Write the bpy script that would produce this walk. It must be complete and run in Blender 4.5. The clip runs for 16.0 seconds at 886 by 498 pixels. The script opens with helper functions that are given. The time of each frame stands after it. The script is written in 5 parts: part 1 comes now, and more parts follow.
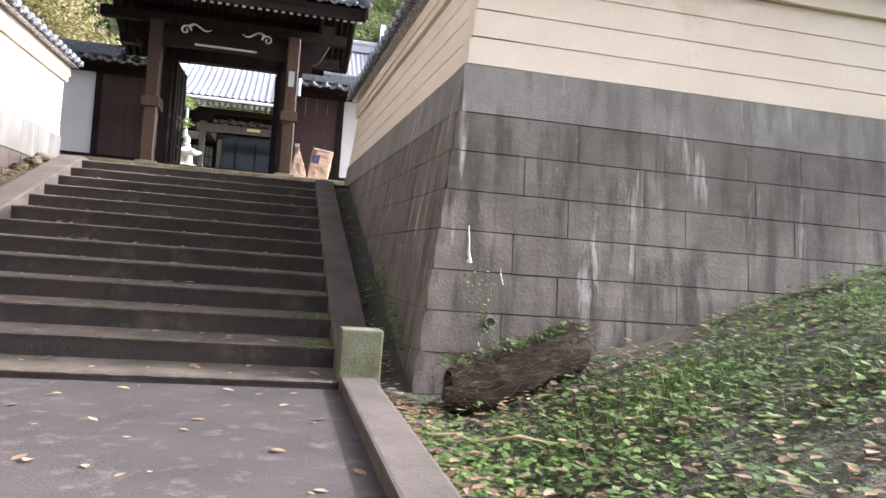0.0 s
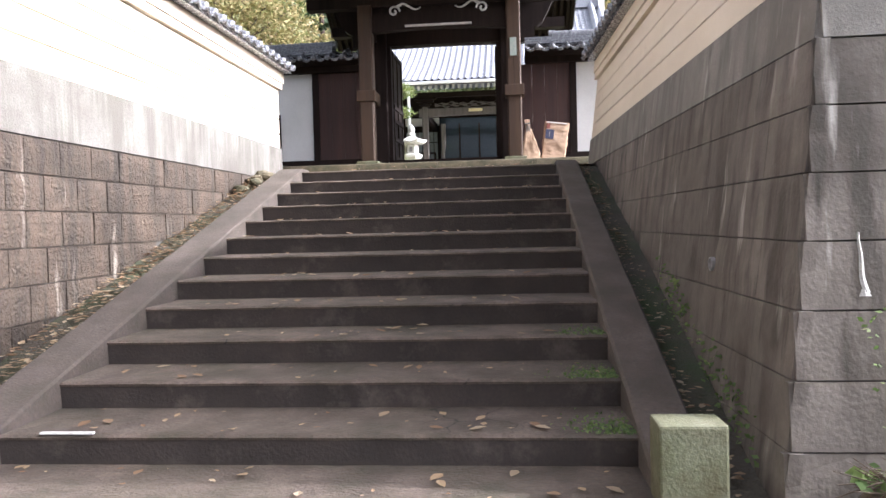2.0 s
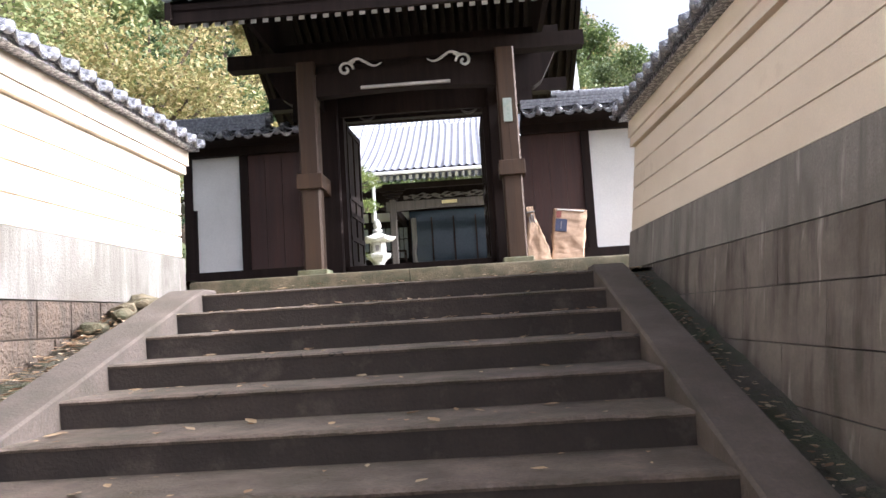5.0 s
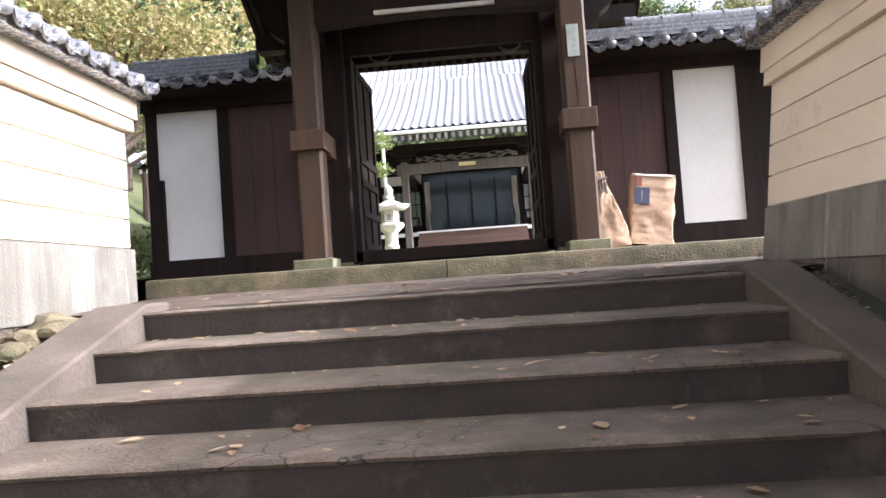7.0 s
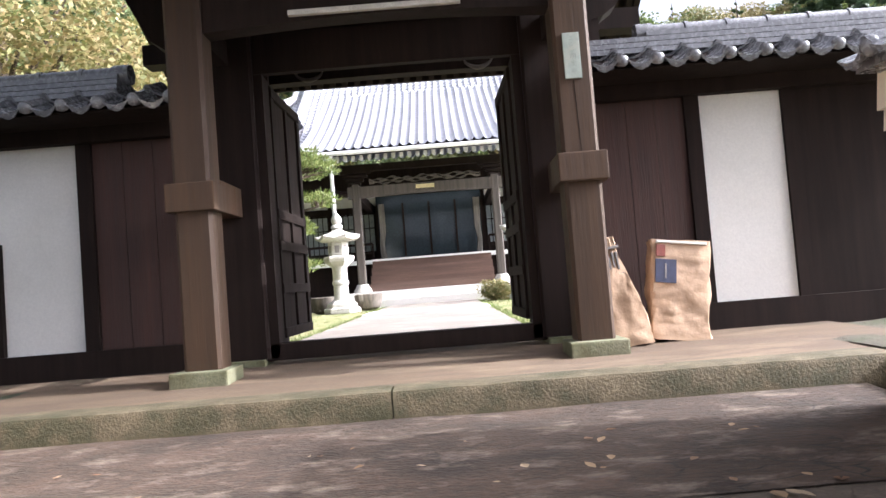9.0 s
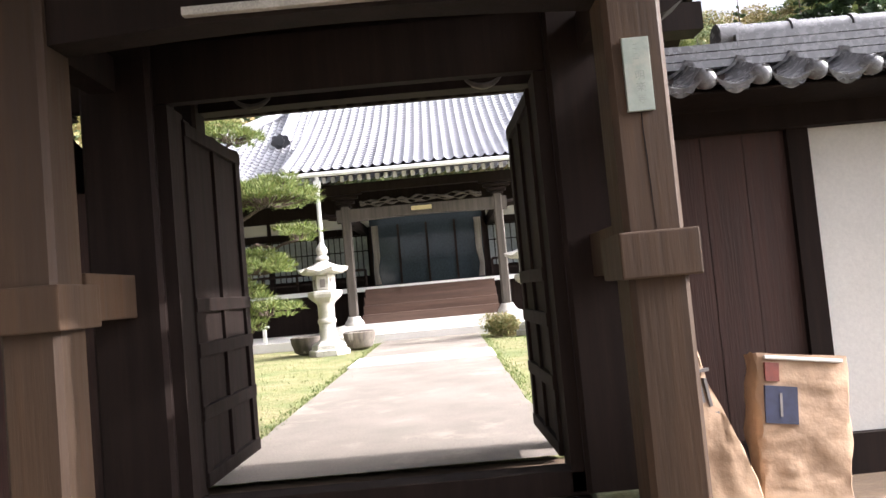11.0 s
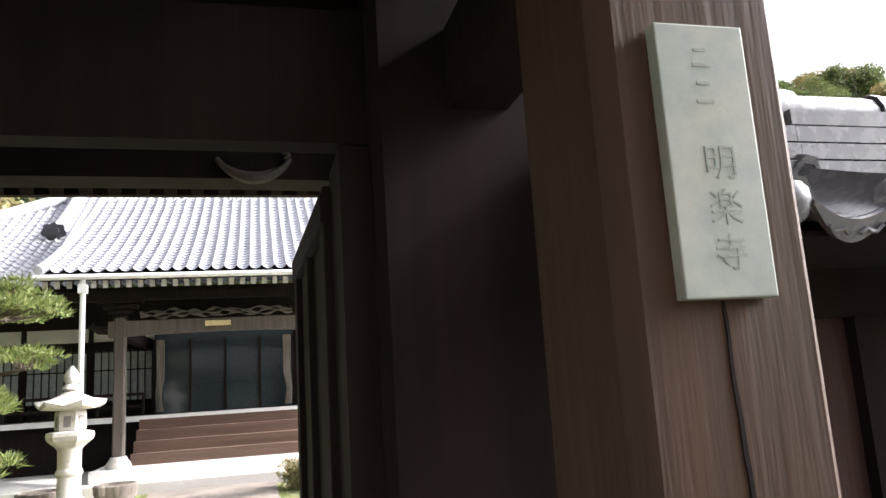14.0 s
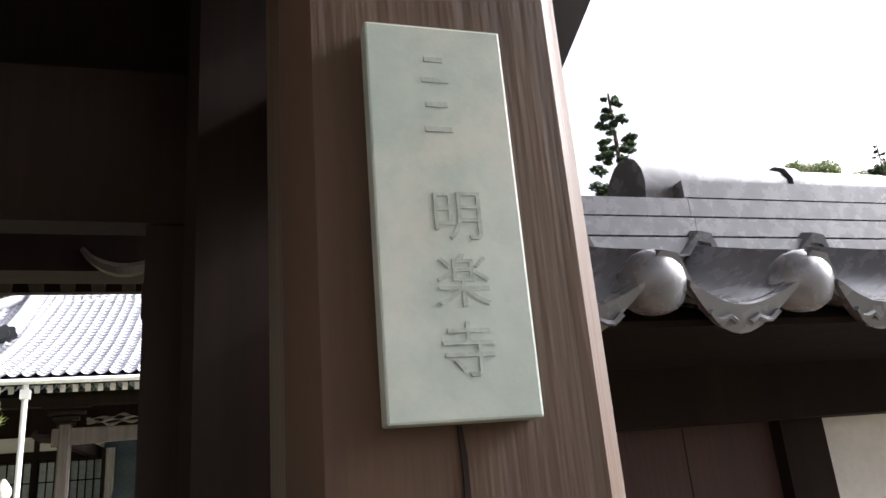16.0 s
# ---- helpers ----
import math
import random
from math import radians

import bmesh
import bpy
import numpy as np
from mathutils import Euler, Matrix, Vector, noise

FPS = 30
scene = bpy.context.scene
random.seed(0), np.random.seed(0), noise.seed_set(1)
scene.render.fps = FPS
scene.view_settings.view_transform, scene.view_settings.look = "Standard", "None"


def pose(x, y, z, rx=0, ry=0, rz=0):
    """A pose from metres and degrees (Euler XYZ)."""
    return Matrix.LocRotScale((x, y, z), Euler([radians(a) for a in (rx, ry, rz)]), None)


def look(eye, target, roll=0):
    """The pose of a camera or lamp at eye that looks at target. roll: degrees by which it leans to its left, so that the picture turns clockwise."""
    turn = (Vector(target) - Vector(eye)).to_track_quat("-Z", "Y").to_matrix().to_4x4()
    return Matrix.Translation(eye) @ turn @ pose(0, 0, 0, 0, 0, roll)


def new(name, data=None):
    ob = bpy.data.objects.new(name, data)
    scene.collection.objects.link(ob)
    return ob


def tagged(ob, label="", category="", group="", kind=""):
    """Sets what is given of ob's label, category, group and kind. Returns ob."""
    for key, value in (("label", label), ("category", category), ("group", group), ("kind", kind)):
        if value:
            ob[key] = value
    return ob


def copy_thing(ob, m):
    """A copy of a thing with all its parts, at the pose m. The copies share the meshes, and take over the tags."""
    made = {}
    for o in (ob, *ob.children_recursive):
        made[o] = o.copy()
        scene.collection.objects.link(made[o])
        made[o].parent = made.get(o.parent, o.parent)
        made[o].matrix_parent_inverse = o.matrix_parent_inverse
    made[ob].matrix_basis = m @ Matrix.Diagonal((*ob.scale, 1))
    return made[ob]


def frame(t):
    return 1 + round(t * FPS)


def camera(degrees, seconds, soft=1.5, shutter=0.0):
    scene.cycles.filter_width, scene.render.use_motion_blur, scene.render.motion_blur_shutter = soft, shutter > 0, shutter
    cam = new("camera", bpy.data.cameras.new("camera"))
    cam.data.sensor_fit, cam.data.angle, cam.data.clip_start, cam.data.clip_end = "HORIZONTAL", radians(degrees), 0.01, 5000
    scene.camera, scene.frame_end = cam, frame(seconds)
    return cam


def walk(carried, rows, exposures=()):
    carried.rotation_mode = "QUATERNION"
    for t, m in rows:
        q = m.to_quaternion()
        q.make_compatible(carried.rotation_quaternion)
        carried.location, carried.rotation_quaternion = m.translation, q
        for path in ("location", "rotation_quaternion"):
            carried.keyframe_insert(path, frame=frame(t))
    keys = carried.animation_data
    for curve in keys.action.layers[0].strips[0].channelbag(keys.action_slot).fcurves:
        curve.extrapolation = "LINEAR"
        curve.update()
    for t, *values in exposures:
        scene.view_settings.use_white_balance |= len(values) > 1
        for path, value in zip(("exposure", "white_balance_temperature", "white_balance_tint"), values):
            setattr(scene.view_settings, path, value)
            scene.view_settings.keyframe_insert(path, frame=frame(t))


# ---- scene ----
cam = camera(62.0, 16.0)
METRES, EYE, TILT, LEAN, TURN = 8.0, 1.5, 0.0, 0.0, -10.5
PATH = [
    (0, (0.249, -0.451, 1.025), (0.682, 1.501, 1.064), 4.3),
    (0.5, (0.286, 0.088, 1.103), (0.329, 2.088, 1.089), 3.7),
    (1, (0.291, 0.498, 1.236), (0.307, 2.497, 1.161), 0.6),
    (1.5, (0.269, 1.043, 1.268), (0.169, 3.039, 1.185), -1.1),
    (2, (0.109, 1.506, 1.402), (-0.073, 3.496, 1.334), -1.5),
    (2.5, (-0.053, 2.011, 1.483), (-0.295, 3.996, 1.444), -1.6),
    (3, (-0.054, 2.686, 1.598), (-0.302, 4.67, 1.605), -3.2),
    (3.5, (-0.246, 3.167, 1.631), (-0.388, 5.145, 1.893), -3.6),
    (4, (-0.265, 3.793, 1.622), (-0.375, 5.774, 1.875), -2.4),
    (4.2, (-0.223, 4.015, 1.655), (-0.3, 5.998, 1.901), -3.0),
    (6.3, (-0.613, 6.429, 2.055), (-0.741, 8.423, 2.134), -4.6),
    (6.5, (-0.714, 6.636, 2.089), (-0.808, 8.633, 2.164), -3.9),
    (7, (-0.672, 7.104, 2.222), (-0.789, 9.099, 2.302), -4.0),
    (7.5, (-0.748, 7.555, 2.424), (-0.834, 9.553, 2.445), -6.1),
    (8, (-0.727, 8.076, 2.541), (-0.827, 10.071, 2.644), -7.4),
    (8.5, (-0.719, 8.605, 2.683), (-0.774, 10.603, 2.755), -5.6),
    (9, (-0.664, 9.09, 2.892), (-0.668, 11.087, 2.987), -4.5),
    (11.5, (-0.565, 11.311, 3.599), (-0.569, 13.308, 3.723), -5.2),
    (12, (-0.536, 11.785, 3.711), (-0.609, 13.775, 3.889), -2.7),
    (12.5, (-0.522, 12.052, 3.805), (-0.515, 14.044, 3.987), -3.8),
    (13, (-0.454, 12.371, 3.842), (-0.043, 14.309, 4.113), -4.8),
    (13.5, (-0.343, 12.727, 3.874), (0.159, 14.644, 4.146), -4.4),
    (14, (-0.226, 13.019, 4.047), (0.26, 14.925, 4.407), -3.6),
    (14.5, (-0.037, 13.163, 4.061), (0.287, 15.028, 4.707), 1.2),
    (15, (0.068, 13.201, 4.076), (0.509, 15.032, 4.747), -2.2),
    (15.6, (0.114, 13.177, 4.073), (0.586, 15.009, 4.723), -3.5),
    (16, (0.084, 13.199, 4.076), (0.635, 15.023, 4.685), -4.9),
]
EXPOSURES = [(0.0, 1.75, 5650, 15), (4.0, 1.75, 5650, 15), (6.5, 1.9, 5750, 15), (9.0, 1.8, 5800, 15), (11.5, 1.6, 6150, 15), (16.0, 1.5, 6050, 13)]
walk(cam, [(t, look(eye, target, roll)) for t, eye, target, roll in PATH], EXPOSURES)

# ---- world, sun ----
SUN_WAY = Vector((0.84, -0.03, 0.54)).normalized()
world = bpy.data.worlds.new("world")
scene.world = world
world.use_nodes = True
wn = world.node_tree.nodes
sky = wn.new("ShaderNodeTexSky")
sky.sky_type, sky.sun_disc = "NISHITA", False
sky.sun_elevation = math.asin(SUN_WAY.z)
sky.sun_rotation = math.atan2(SUN_WAY.x, SUN_WAY.y)
sky.air_density, sky.dust_density, sky.ozone_density = 0.45, 10.0, 0.3
wn["Background"].inputs["Strength"].default_value = 0.15
haze = wn.new("ShaderNodeHueSaturation")            # thin white autumn haze
haze.inputs["Saturation"].default_value, haze.inputs["Value"].default_value = 0.35, 1.1
world.node_tree.links.new(sky.outputs["Color"], haze.inputs["Color"])
world.node_tree.links.new(haze.outputs["Color"], wn["Background"].inputs["Color"])
sun_data = bpy.data.lights.new("sun", "SUN")
sun_data.energy, sun_data.angle, sun_data.color = 2.5, radians(0.6), (1.0, 0.94, 0.86)
sun = new("sun", sun_data)
sun.matrix_world = look(SUN_WAY * 60, (0, 0, 0))


# ---- materials ----
def material(name, color, color2=None, rough=0.8, scale=3.0, fine=60.0, bump=0.25, metal=0.0, stain=None, stain_scale=0.8,
             stain_amount=0.5, vary=0.0, stretch=(1, 1, 1), grain=0.3, spec=0.5, fine_bump=0.004, cracks=False, drips=None):
    """Two scales of colour variation, an optional stain, fine relief."""
    m = bpy.data.materials.new(name)
    m.use_nodes = True
    n, l = m.node_tree.nodes, m.node_tree.links
    b = n["Principled BSDF"]
    b.inputs["Metallic"].default_value = metal
    b.inputs["Specular IOR Level"].default_value = spec
    co = n.new("ShaderNodeTexCoord")
    geo = n.new("ShaderNodeNewGeometry")
    mp = n.new("ShaderNodeMapping")
    mp.inputs["Scale"].default_value = stretch
    l.new(geo.outputs["Position"], mp.inputs["Vector"])

    def tex(s, detail=5.0, rough_=0.6):
        t = n.new("ShaderNodeTexNoise")
        t.inputs["Scale"].default_value = s
        t.inputs["Detail"].default_value = detail
        t.inputs["Roughness"].default_value = rough_
        l.new(mp.outputs["Vector"], t.inputs["Vector"])
        return t.outputs["Fac"]

    def mixed(fac, a, bcol, kind="MIX"):
        x = n.new("ShaderNodeMix")
        x.data_type, x.blend_type = "RGBA", kind
        for sock, v in ((x.inputs[0], fac), (x.inputs[6], a), (x.inputs[7], bcol)):
            if isinstance(v, bpy.types.NodeSocket):
                l.new(v, sock)
            elif isinstance(v, float):
                sock.default_value = v
            else:
                sock.default_value = (*v, 1)
        return x.outputs[2]

    def ramp(fac, lo, hi):
        r = n.new("ShaderNodeMapRange")
        r.inputs["From Min"].default_value, r.inputs["From Max"].default_value = lo, hi
        l.new(fac, r.inputs["Value"])
        return r.outputs["Result"]

    color2 = color2 or tuple(c * 0.75 for c in color)
    c = mixed(ramp(tex(scale), 0.3, 0.7), color, color2)
    f = ramp(tex(fine, 3.0), 0.25, 0.75)
    dark = n.new("ShaderNodeMapRange")
    dark.inputs["To Min"].default_value, dark.inputs["To Max"].default_value = 1.0 - grain, 1.0 + grain * 0.6
    l.new(f, dark.inputs["Value"])
    mul = n.new("ShaderNodeVectorMath")
    mul.operation = "SCALE"
    l.new(c, mul.inputs[0])
    l.new(dark.outputs["Result"], mul.inputs["Scale"])
    c = mul.outputs["Vector"]
    if stain:
        s = ramp(tex(stain_scale, 8.0, 0.7), 0.62 - 0.25 * stain_amount, 0.72)
        c = mixed(s, c, stain)
    if drips:
        # water runs: narrow upright streaks, dark ones and pale lime ones
        long_ = n.new("ShaderNodeMapping")
        long_.inputs["Scale"].default_value = (7.0, 7.0, 0.55)
        l.new(geo.outputs["Position"], long_.inputs["Vector"])
        for tone, seed, lo, hi in ((drips[0], 0.0, 0.45, 0.6), (drips[1], 31.0, 0.6, 0.71)):
            t = n.new("ShaderNodeTexNoise")
            t.noise_dimensions = "4D"
            t.inputs["W"].default_value = seed
            t.inputs["Scale"].default_value = 1.0
            t.inputs["Detail"].default_value = 4.0
            t.inputs["Roughness"].default_value = 0.62
            l.new(long_.outputs["Vector"], t.inputs["Vector"])
            patch = n.new("ShaderNodeMath")
            patch.operation = "MULTIPLY"
            l.new(ramp(t.outputs["Fac"], lo, hi), patch.inputs[0])
            l.new(ramp(tex(1.7, 3.0), 0.32, 0.5), patch.inputs[1])
            c = mixed(patch.outputs[0], c, tone)
    if cracks:
        bent = n.new("ShaderNodeMix")
        bent.data_type = "VECTOR"
        bent.inputs[0].default_value = 0.16
        wob = n.new("ShaderNodeTexNoise")
        wob.inputs["Scale"].default_value = 5.0
        l.new(mp.outputs["Vector"], wob.inputs["Vector"])
        l.new(mp.outputs["Vector"], bent.inputs[4])
        l.new(wob.outputs["Color"], bent.inputs[5])
        vo = n.new("ShaderNodeTexVoronoi")
        vo.feature = "DISTANCE_TO_EDGE"
        vo.inputs["Scale"].default_value = 4.5
        l.new(bent.outputs[1], vo.inputs["Vector"])
        thin = n.new("ShaderNodeMapRange")
        thin.inputs["From Min"].default_value, thin.inputs["From Max"].default_value = 0.022, 0.006
        l.new(vo.outputs["Distance"], thin.inputs["Value"])
        both = n.new("ShaderNodeMath")
        both.operation = "MULTIPLY"
        l.new(thin.outputs["Result"], both.inputs[0])
        l.new(ramp(tex(0.9, 2.0), 0.56, 0.66), both.inputs[1])
        c = mixed(both.outputs[0], c, (0.022, 0.018, 0.014))
    if vary:
        info = n.new("ShaderNodeObjectInfo")
        hsv = n.new("ShaderNodeHueSaturation")
        v = n.new("ShaderNodeMapRange")
        v.inputs["To Min"].default_value, v.inputs["To Max"].default_value = 1 - vary, 1 + vary
        l.new(info.outputs["Random"], v.inputs["Value"])
        l.new(v.outputs["Result"], hsv.inputs["Value"])
        l.new(c, hsv.inputs["Color"])
        c = hsv.outputs["Color"]
    l.new(c, b.inputs["Base Color"])
    rr = n.new("ShaderNodeMapRange")
    rr.inputs["To Min"].default_value, rr.inputs["To Max"].default_value = max(0.05, rough - 0.12), min(1.0, rough + 0.1)
    l.new(f, rr.inputs["Value"])
    l.new(rr.outputs["Result"], b.inputs["Roughness"])
    if bump:
        bp = n.new("ShaderNodeBump")
        bp.inputs["Strength"].default_value = bump
        bp.inputs["Distance"].default_value = fine_bump
        l.new(f, bp.inputs["Height"])
        l.new(bp.outputs["Normal"], b.inputs["Normal"])
    return m


def foliage(name, greens, rough=0.55):
    """Leaves: a colour by island and by object, with light coming through."""
    m = bpy.data.materials.new(name)
    m.use_nodes = True
    n, l = m.node_tree.nodes, m.node_tree.links
    b = n["Principled BSDF"]
    geo, info = n.new("ShaderNodeNewGeometry"), n.new("ShaderNodeObjectInfo")
    add = n.new("ShaderNodeMath")
    add.operation = "MULTIPLY_ADD"
    add.inputs[1].default_value = 0.6
    sc = n.new("ShaderNodeMath")
    sc.operation = "MULTIPLY"
    sc.inputs[1].default_value = 0.4
    l.new(info.outputs["Random"], sc.inputs[0])
    l.new(geo.outputs["Random Per Island"], add.inputs[0])
    l.new(sc.outputs[0], add.inputs[2])
    r = n.new("ShaderNodeValToRGB")
    e = r.color_ramp.elements
    while len(e) < len(greens):
        e.new(0.5)
    for i, g in enumerate(greens):
        e[i].position = i / (len(greens) - 1)
        e[i].color = (*g, 1)
    l.new(add.outputs[0], r.inputs["Fac"])
    l.new(r.outputs["Color"], b.inputs["Base Color"])
    b.inputs["Roughness"].default_value = rough
    tr = n.new("ShaderNodeBsdfTranslucent")
    l.new(r.outputs["Color"], tr.inputs["Color"])
    mx = n.new("ShaderNodeMixShader")
    mx.inputs[0].default_value = 0.35
    l.new(b.outputs[0], mx.inputs[1])
    l.new(tr.outputs[0], mx.inputs[2])
    l.new(mx.outputs[0], n["Material Output"].inputs["Surface"])
    return m


M = {
    "asphalt": material("pavement_concrete", (0.06, 0.047, 0.042), (0.033, 0.026, 0.023), 0.9, 1.8, 70, 0.6, stain=(0.125, 0.105, 0.095), stain_scale=7.0, stain_amount=0.3, grain=0.4),
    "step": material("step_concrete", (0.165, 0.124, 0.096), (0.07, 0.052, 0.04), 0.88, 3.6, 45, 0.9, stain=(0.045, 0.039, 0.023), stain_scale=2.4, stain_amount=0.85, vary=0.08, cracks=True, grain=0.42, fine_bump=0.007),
    # darker than the tread: the upright face's shade is painted into the colour
    "riser": material("shaded_riser_concrete", (0.055, 0.043, 0.036), (0.03, 0.024, 0.02), 0.92, 2.5, 50, 0.6, stain=(0.1, 0.082, 0.068), stain_scale=2.2, stain_amount=0.3, vary=0.1),
    "stringer": material("stringer_concrete", (0.125, 0.098, 0.08), (0.066, 0.052, 0.042), 0.9, 2.6, 50, 0.7, stain=(0.05, 0.041, 0.028), stain_scale=2.2, stain_amount=0.85, grain=0.35),
    "mossy": material("mossy_concrete", (0.2, 0.2, 0.13), (0.12, 0.13, 0.065), 0.9, 4, 60, 0.6, stain=(0.07, 0.058, 0.02), stain_scale=3, stain_amount=0.8),
    "kerbstone": material("kerb_granite", (0.165, 0.13, 0.078), (0.075, 0.06, 0.033), 0.88, 5, 70, 0.8, stain=(0.04, 0.041, 0.016), stain_scale=2.5, stain_amount=0.9, grain=0.35, fine_bump=0.005),
    "block": material("wall_block", (0.14, 0.1, 0.068), (0.07, 0.05, 0.034), 0.92, 2.5, 34, 1.0, stain=(0.042, 0.03, 0.021), stain_scale=1.3, stain_amount=1.0, vary=0.1, fine_bump=0.018, drips=((0.04, 0.03, 0.021), (0.3, 0.26, 0.21))),
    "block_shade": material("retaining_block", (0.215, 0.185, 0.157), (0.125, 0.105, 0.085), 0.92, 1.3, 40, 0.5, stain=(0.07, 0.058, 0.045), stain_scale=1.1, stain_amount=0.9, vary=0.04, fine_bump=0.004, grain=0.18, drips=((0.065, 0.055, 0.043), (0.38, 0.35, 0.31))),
    "mortar": material("mortar", (0.12, 0.11, 0.095), (0.07, 0.065, 0.055), 0.95, 6, 60, 0.4),
    "plaster_grey": material("grey_plaster", (0.27, 0.25, 0.22), (0.18, 0.165, 0.14), 0.92, 1.3, 80, 0.6, stain=(0.12, 0.105, 0.085), stain_scale=0.9, stain_amount=0.7, drips=((0.13, 0.118, 0.1), (0.36, 0.34, 0.3))),
    "roughcast": material("roughcast_render", (0.22, 0.205, 0.18), (0.15, 0.138, 0.12), 0.95, 1.1, 55, 0.7, stain=(0.085, 0.072, 0.055), stain_scale=0.9, stain_amount=0.7, grain=0.3, fine_bump=0.006, drips=((0.11, 0.1, 0.08), (0.3, 0.28, 0.25))),
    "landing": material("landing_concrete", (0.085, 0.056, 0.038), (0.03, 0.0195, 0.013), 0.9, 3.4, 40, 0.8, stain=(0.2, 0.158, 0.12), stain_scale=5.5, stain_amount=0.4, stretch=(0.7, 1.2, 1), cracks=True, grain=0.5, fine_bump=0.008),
    "cream": material("cream_plaster", (0.73, 0.635, 0.5), (0.64, 0.545, 0.415), 0.9, 0.9, 90, 0.3, grain=0.08, stain=(0.42, 0.33, 0.22), stain_scale=0.5, stain_amount=0.15),
    "white": material("white_plaster", (0.72, 0.7, 0.66), (0.64, 0.62, 0.58), 0.85, 1.5, 60, 0.15, grain=0.08),
    # near-black tone with the deep shade under the gate worked in
    "wood": material("shade_dark_wood", (0.022, 0.0135, 0.011), (0.011, 0.007, 0.0055), 0.88, 2.2, 16, 0.12, stretch=(5, 5, 0.3), grain=0.35, spec=0.18, fine_bump=0.001),
    "wood_post": material("post_wood", (0.078, 0.043, 0.022), (0.038, 0.022, 0.012), 0.72, 0.9, 12, 0.4, stretch=(4, 4, 0.22), grain=0.22, fine_bump=0.002, stain=(0.026, 0.015, 0.009), stain_scale=0.7, stain_amount=0.65, spec=0.35),
    "wood_grey": material("weathered_grey_wood", (0.11, 0.092, 0.076), (0.06, 0.05, 0.042), 0.8, 2.5, 18, 0.4, stretch=(5, 5, 0.25), grain=0.3),
    "wood_red": material("red_brown_board", (0.06, 0.025, 0.018), (0.034, 0.016, 0.012), 0.75, 1.5, 16, 0.4, stretch=(6, 6, 0.3), grain=0.25),
    "wood_step": material("worn_brown_board", (0.16, 0.095, 0.068), (0.1, 0.06, 0.045), 0.75, 1.5, 16, 0.3, stretch=(0.4, 5, 6), grain=0.25),
    "wood_end": material("painted_rafter_end", (0.7, 0.68, 0.64), None, 0.8, 8, 60, 0.1, grain=0.1),
    "tile": material("roof_tile", (0.19, 0.19, 0.203), (0.155, 0.157, 0.168), 0.27, 3.0, 30, 0.08, vary=0.14, spec=0.85, grain=0.18),
    "dark_tile": material("dark_ridge_tile", (0.07, 0.07, 0.078), None, 0.4, 6, 40, 0.2),
    "tile_hall": material("hall_roof_tile", (0.46, 0.465, 0.5), (0.36, 0.365, 0.4), 0.32, 2.0, 40, 0.15, spec=0.8),
    "stone": material("pale_granite", (0.6, 0.58, 0.53), (0.45, 0.43, 0.39), 0.85, 6, 130, 0.6, stain=(0.3, 0.29, 0.24), stain_scale=5, stain_amount=0.4),
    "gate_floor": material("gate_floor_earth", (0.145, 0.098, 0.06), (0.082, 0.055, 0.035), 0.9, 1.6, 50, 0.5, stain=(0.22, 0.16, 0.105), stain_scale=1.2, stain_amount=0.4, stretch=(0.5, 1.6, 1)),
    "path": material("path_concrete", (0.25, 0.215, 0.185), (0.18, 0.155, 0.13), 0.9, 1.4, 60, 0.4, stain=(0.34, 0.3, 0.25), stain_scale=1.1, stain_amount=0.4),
    "slab": material("pale_slab", (0.7, 0.68, 0.64), (0.6, 0.58, 0.54), 0.85, 2, 60, 0.3),
    "soil": material("soil", (0.1, 0.085, 0.06), (0.06, 0.05, 0.036), 0.95, 3, 40, 0.8, stain=(0.05, 0.075, 0.025), stain_scale=1.5, stain_amount=0.8, fine_bump=0.02),
    "lawn": material("lawn_ground", (0.2, 0.225, 0.075), (0.35, 0.3, 0.16), 0.95, 1.4, 30, 0.9, stain=(0.12, 0.165, 0.045), stain_scale=1.3, stain_amount=0.6, fine_bump=0.03, grain=0.5),
    "hill": material("hill_ground", (0.06, 0.085, 0.03), (0.1, 0.1, 0.045), 0.95, 0.3, 3, 0.5),
    "bark": material("bark", (0.13, 0.095, 0.07), (0.07, 0.05, 0.04), 0.95, 5, 30, 1.0, stretch=(3, 3, 0.8), fine_bump=0.02),
    "red_print": material("red_print", (0.2, 0.05, 0.035), None, 0.7, 6, 40, 0.1),
    "paper": material("kraft_paper", (0.4, 0.27, 0.175), (0.32, 0.215, 0.135), 0.8, 3, 30, 0.4, grain=0.12),
    "blue_label": material("blue_label", (0.03, 0.035, 0.075), None, 0.6, 3, 30, 0.1),
    "grey_label": material("grey_label", (0.22, 0.2, 0.19), None, 0.6, 3, 30, 0.1),
    "plate": material("name_plate_stone", (0.35, 0.385, 0.335), (0.25, 0.3, 0.255), 0.65, 11, 60, 0.12, stain=(0.4, 0.385, 0.32), stain_scale=9, stain_amount=0.6, grain=0.07, fine_bump=0.001),
    "engraved": material("engraving", (0.3, 0.335, 0.29), (0.25, 0.285, 0.24), 0.8, 30, 120, 0.1),
    "metal_white": material("painted_metal", (0.78, 0.78, 0.76), (0.7, 0.7, 0.68), 0.45, 3, 40, 0.05, grain=0.06),
    "dark_glass": material("dark_glass", (0.03, 0.045, 0.055), None, 0.12, 1, 20, 0.0, spec=0.8),
    "shoji": material("frosted_pane", (0.42, 0.46, 0.46), (0.33, 0.37, 0.38), 0.5, 1.5, 20, 0.05),
    "bamboo": material("weathered_pole", (0.5, 0.38, 0.22), (0.36, 0.27, 0.16), 0.7, 4, 40, 0.3),
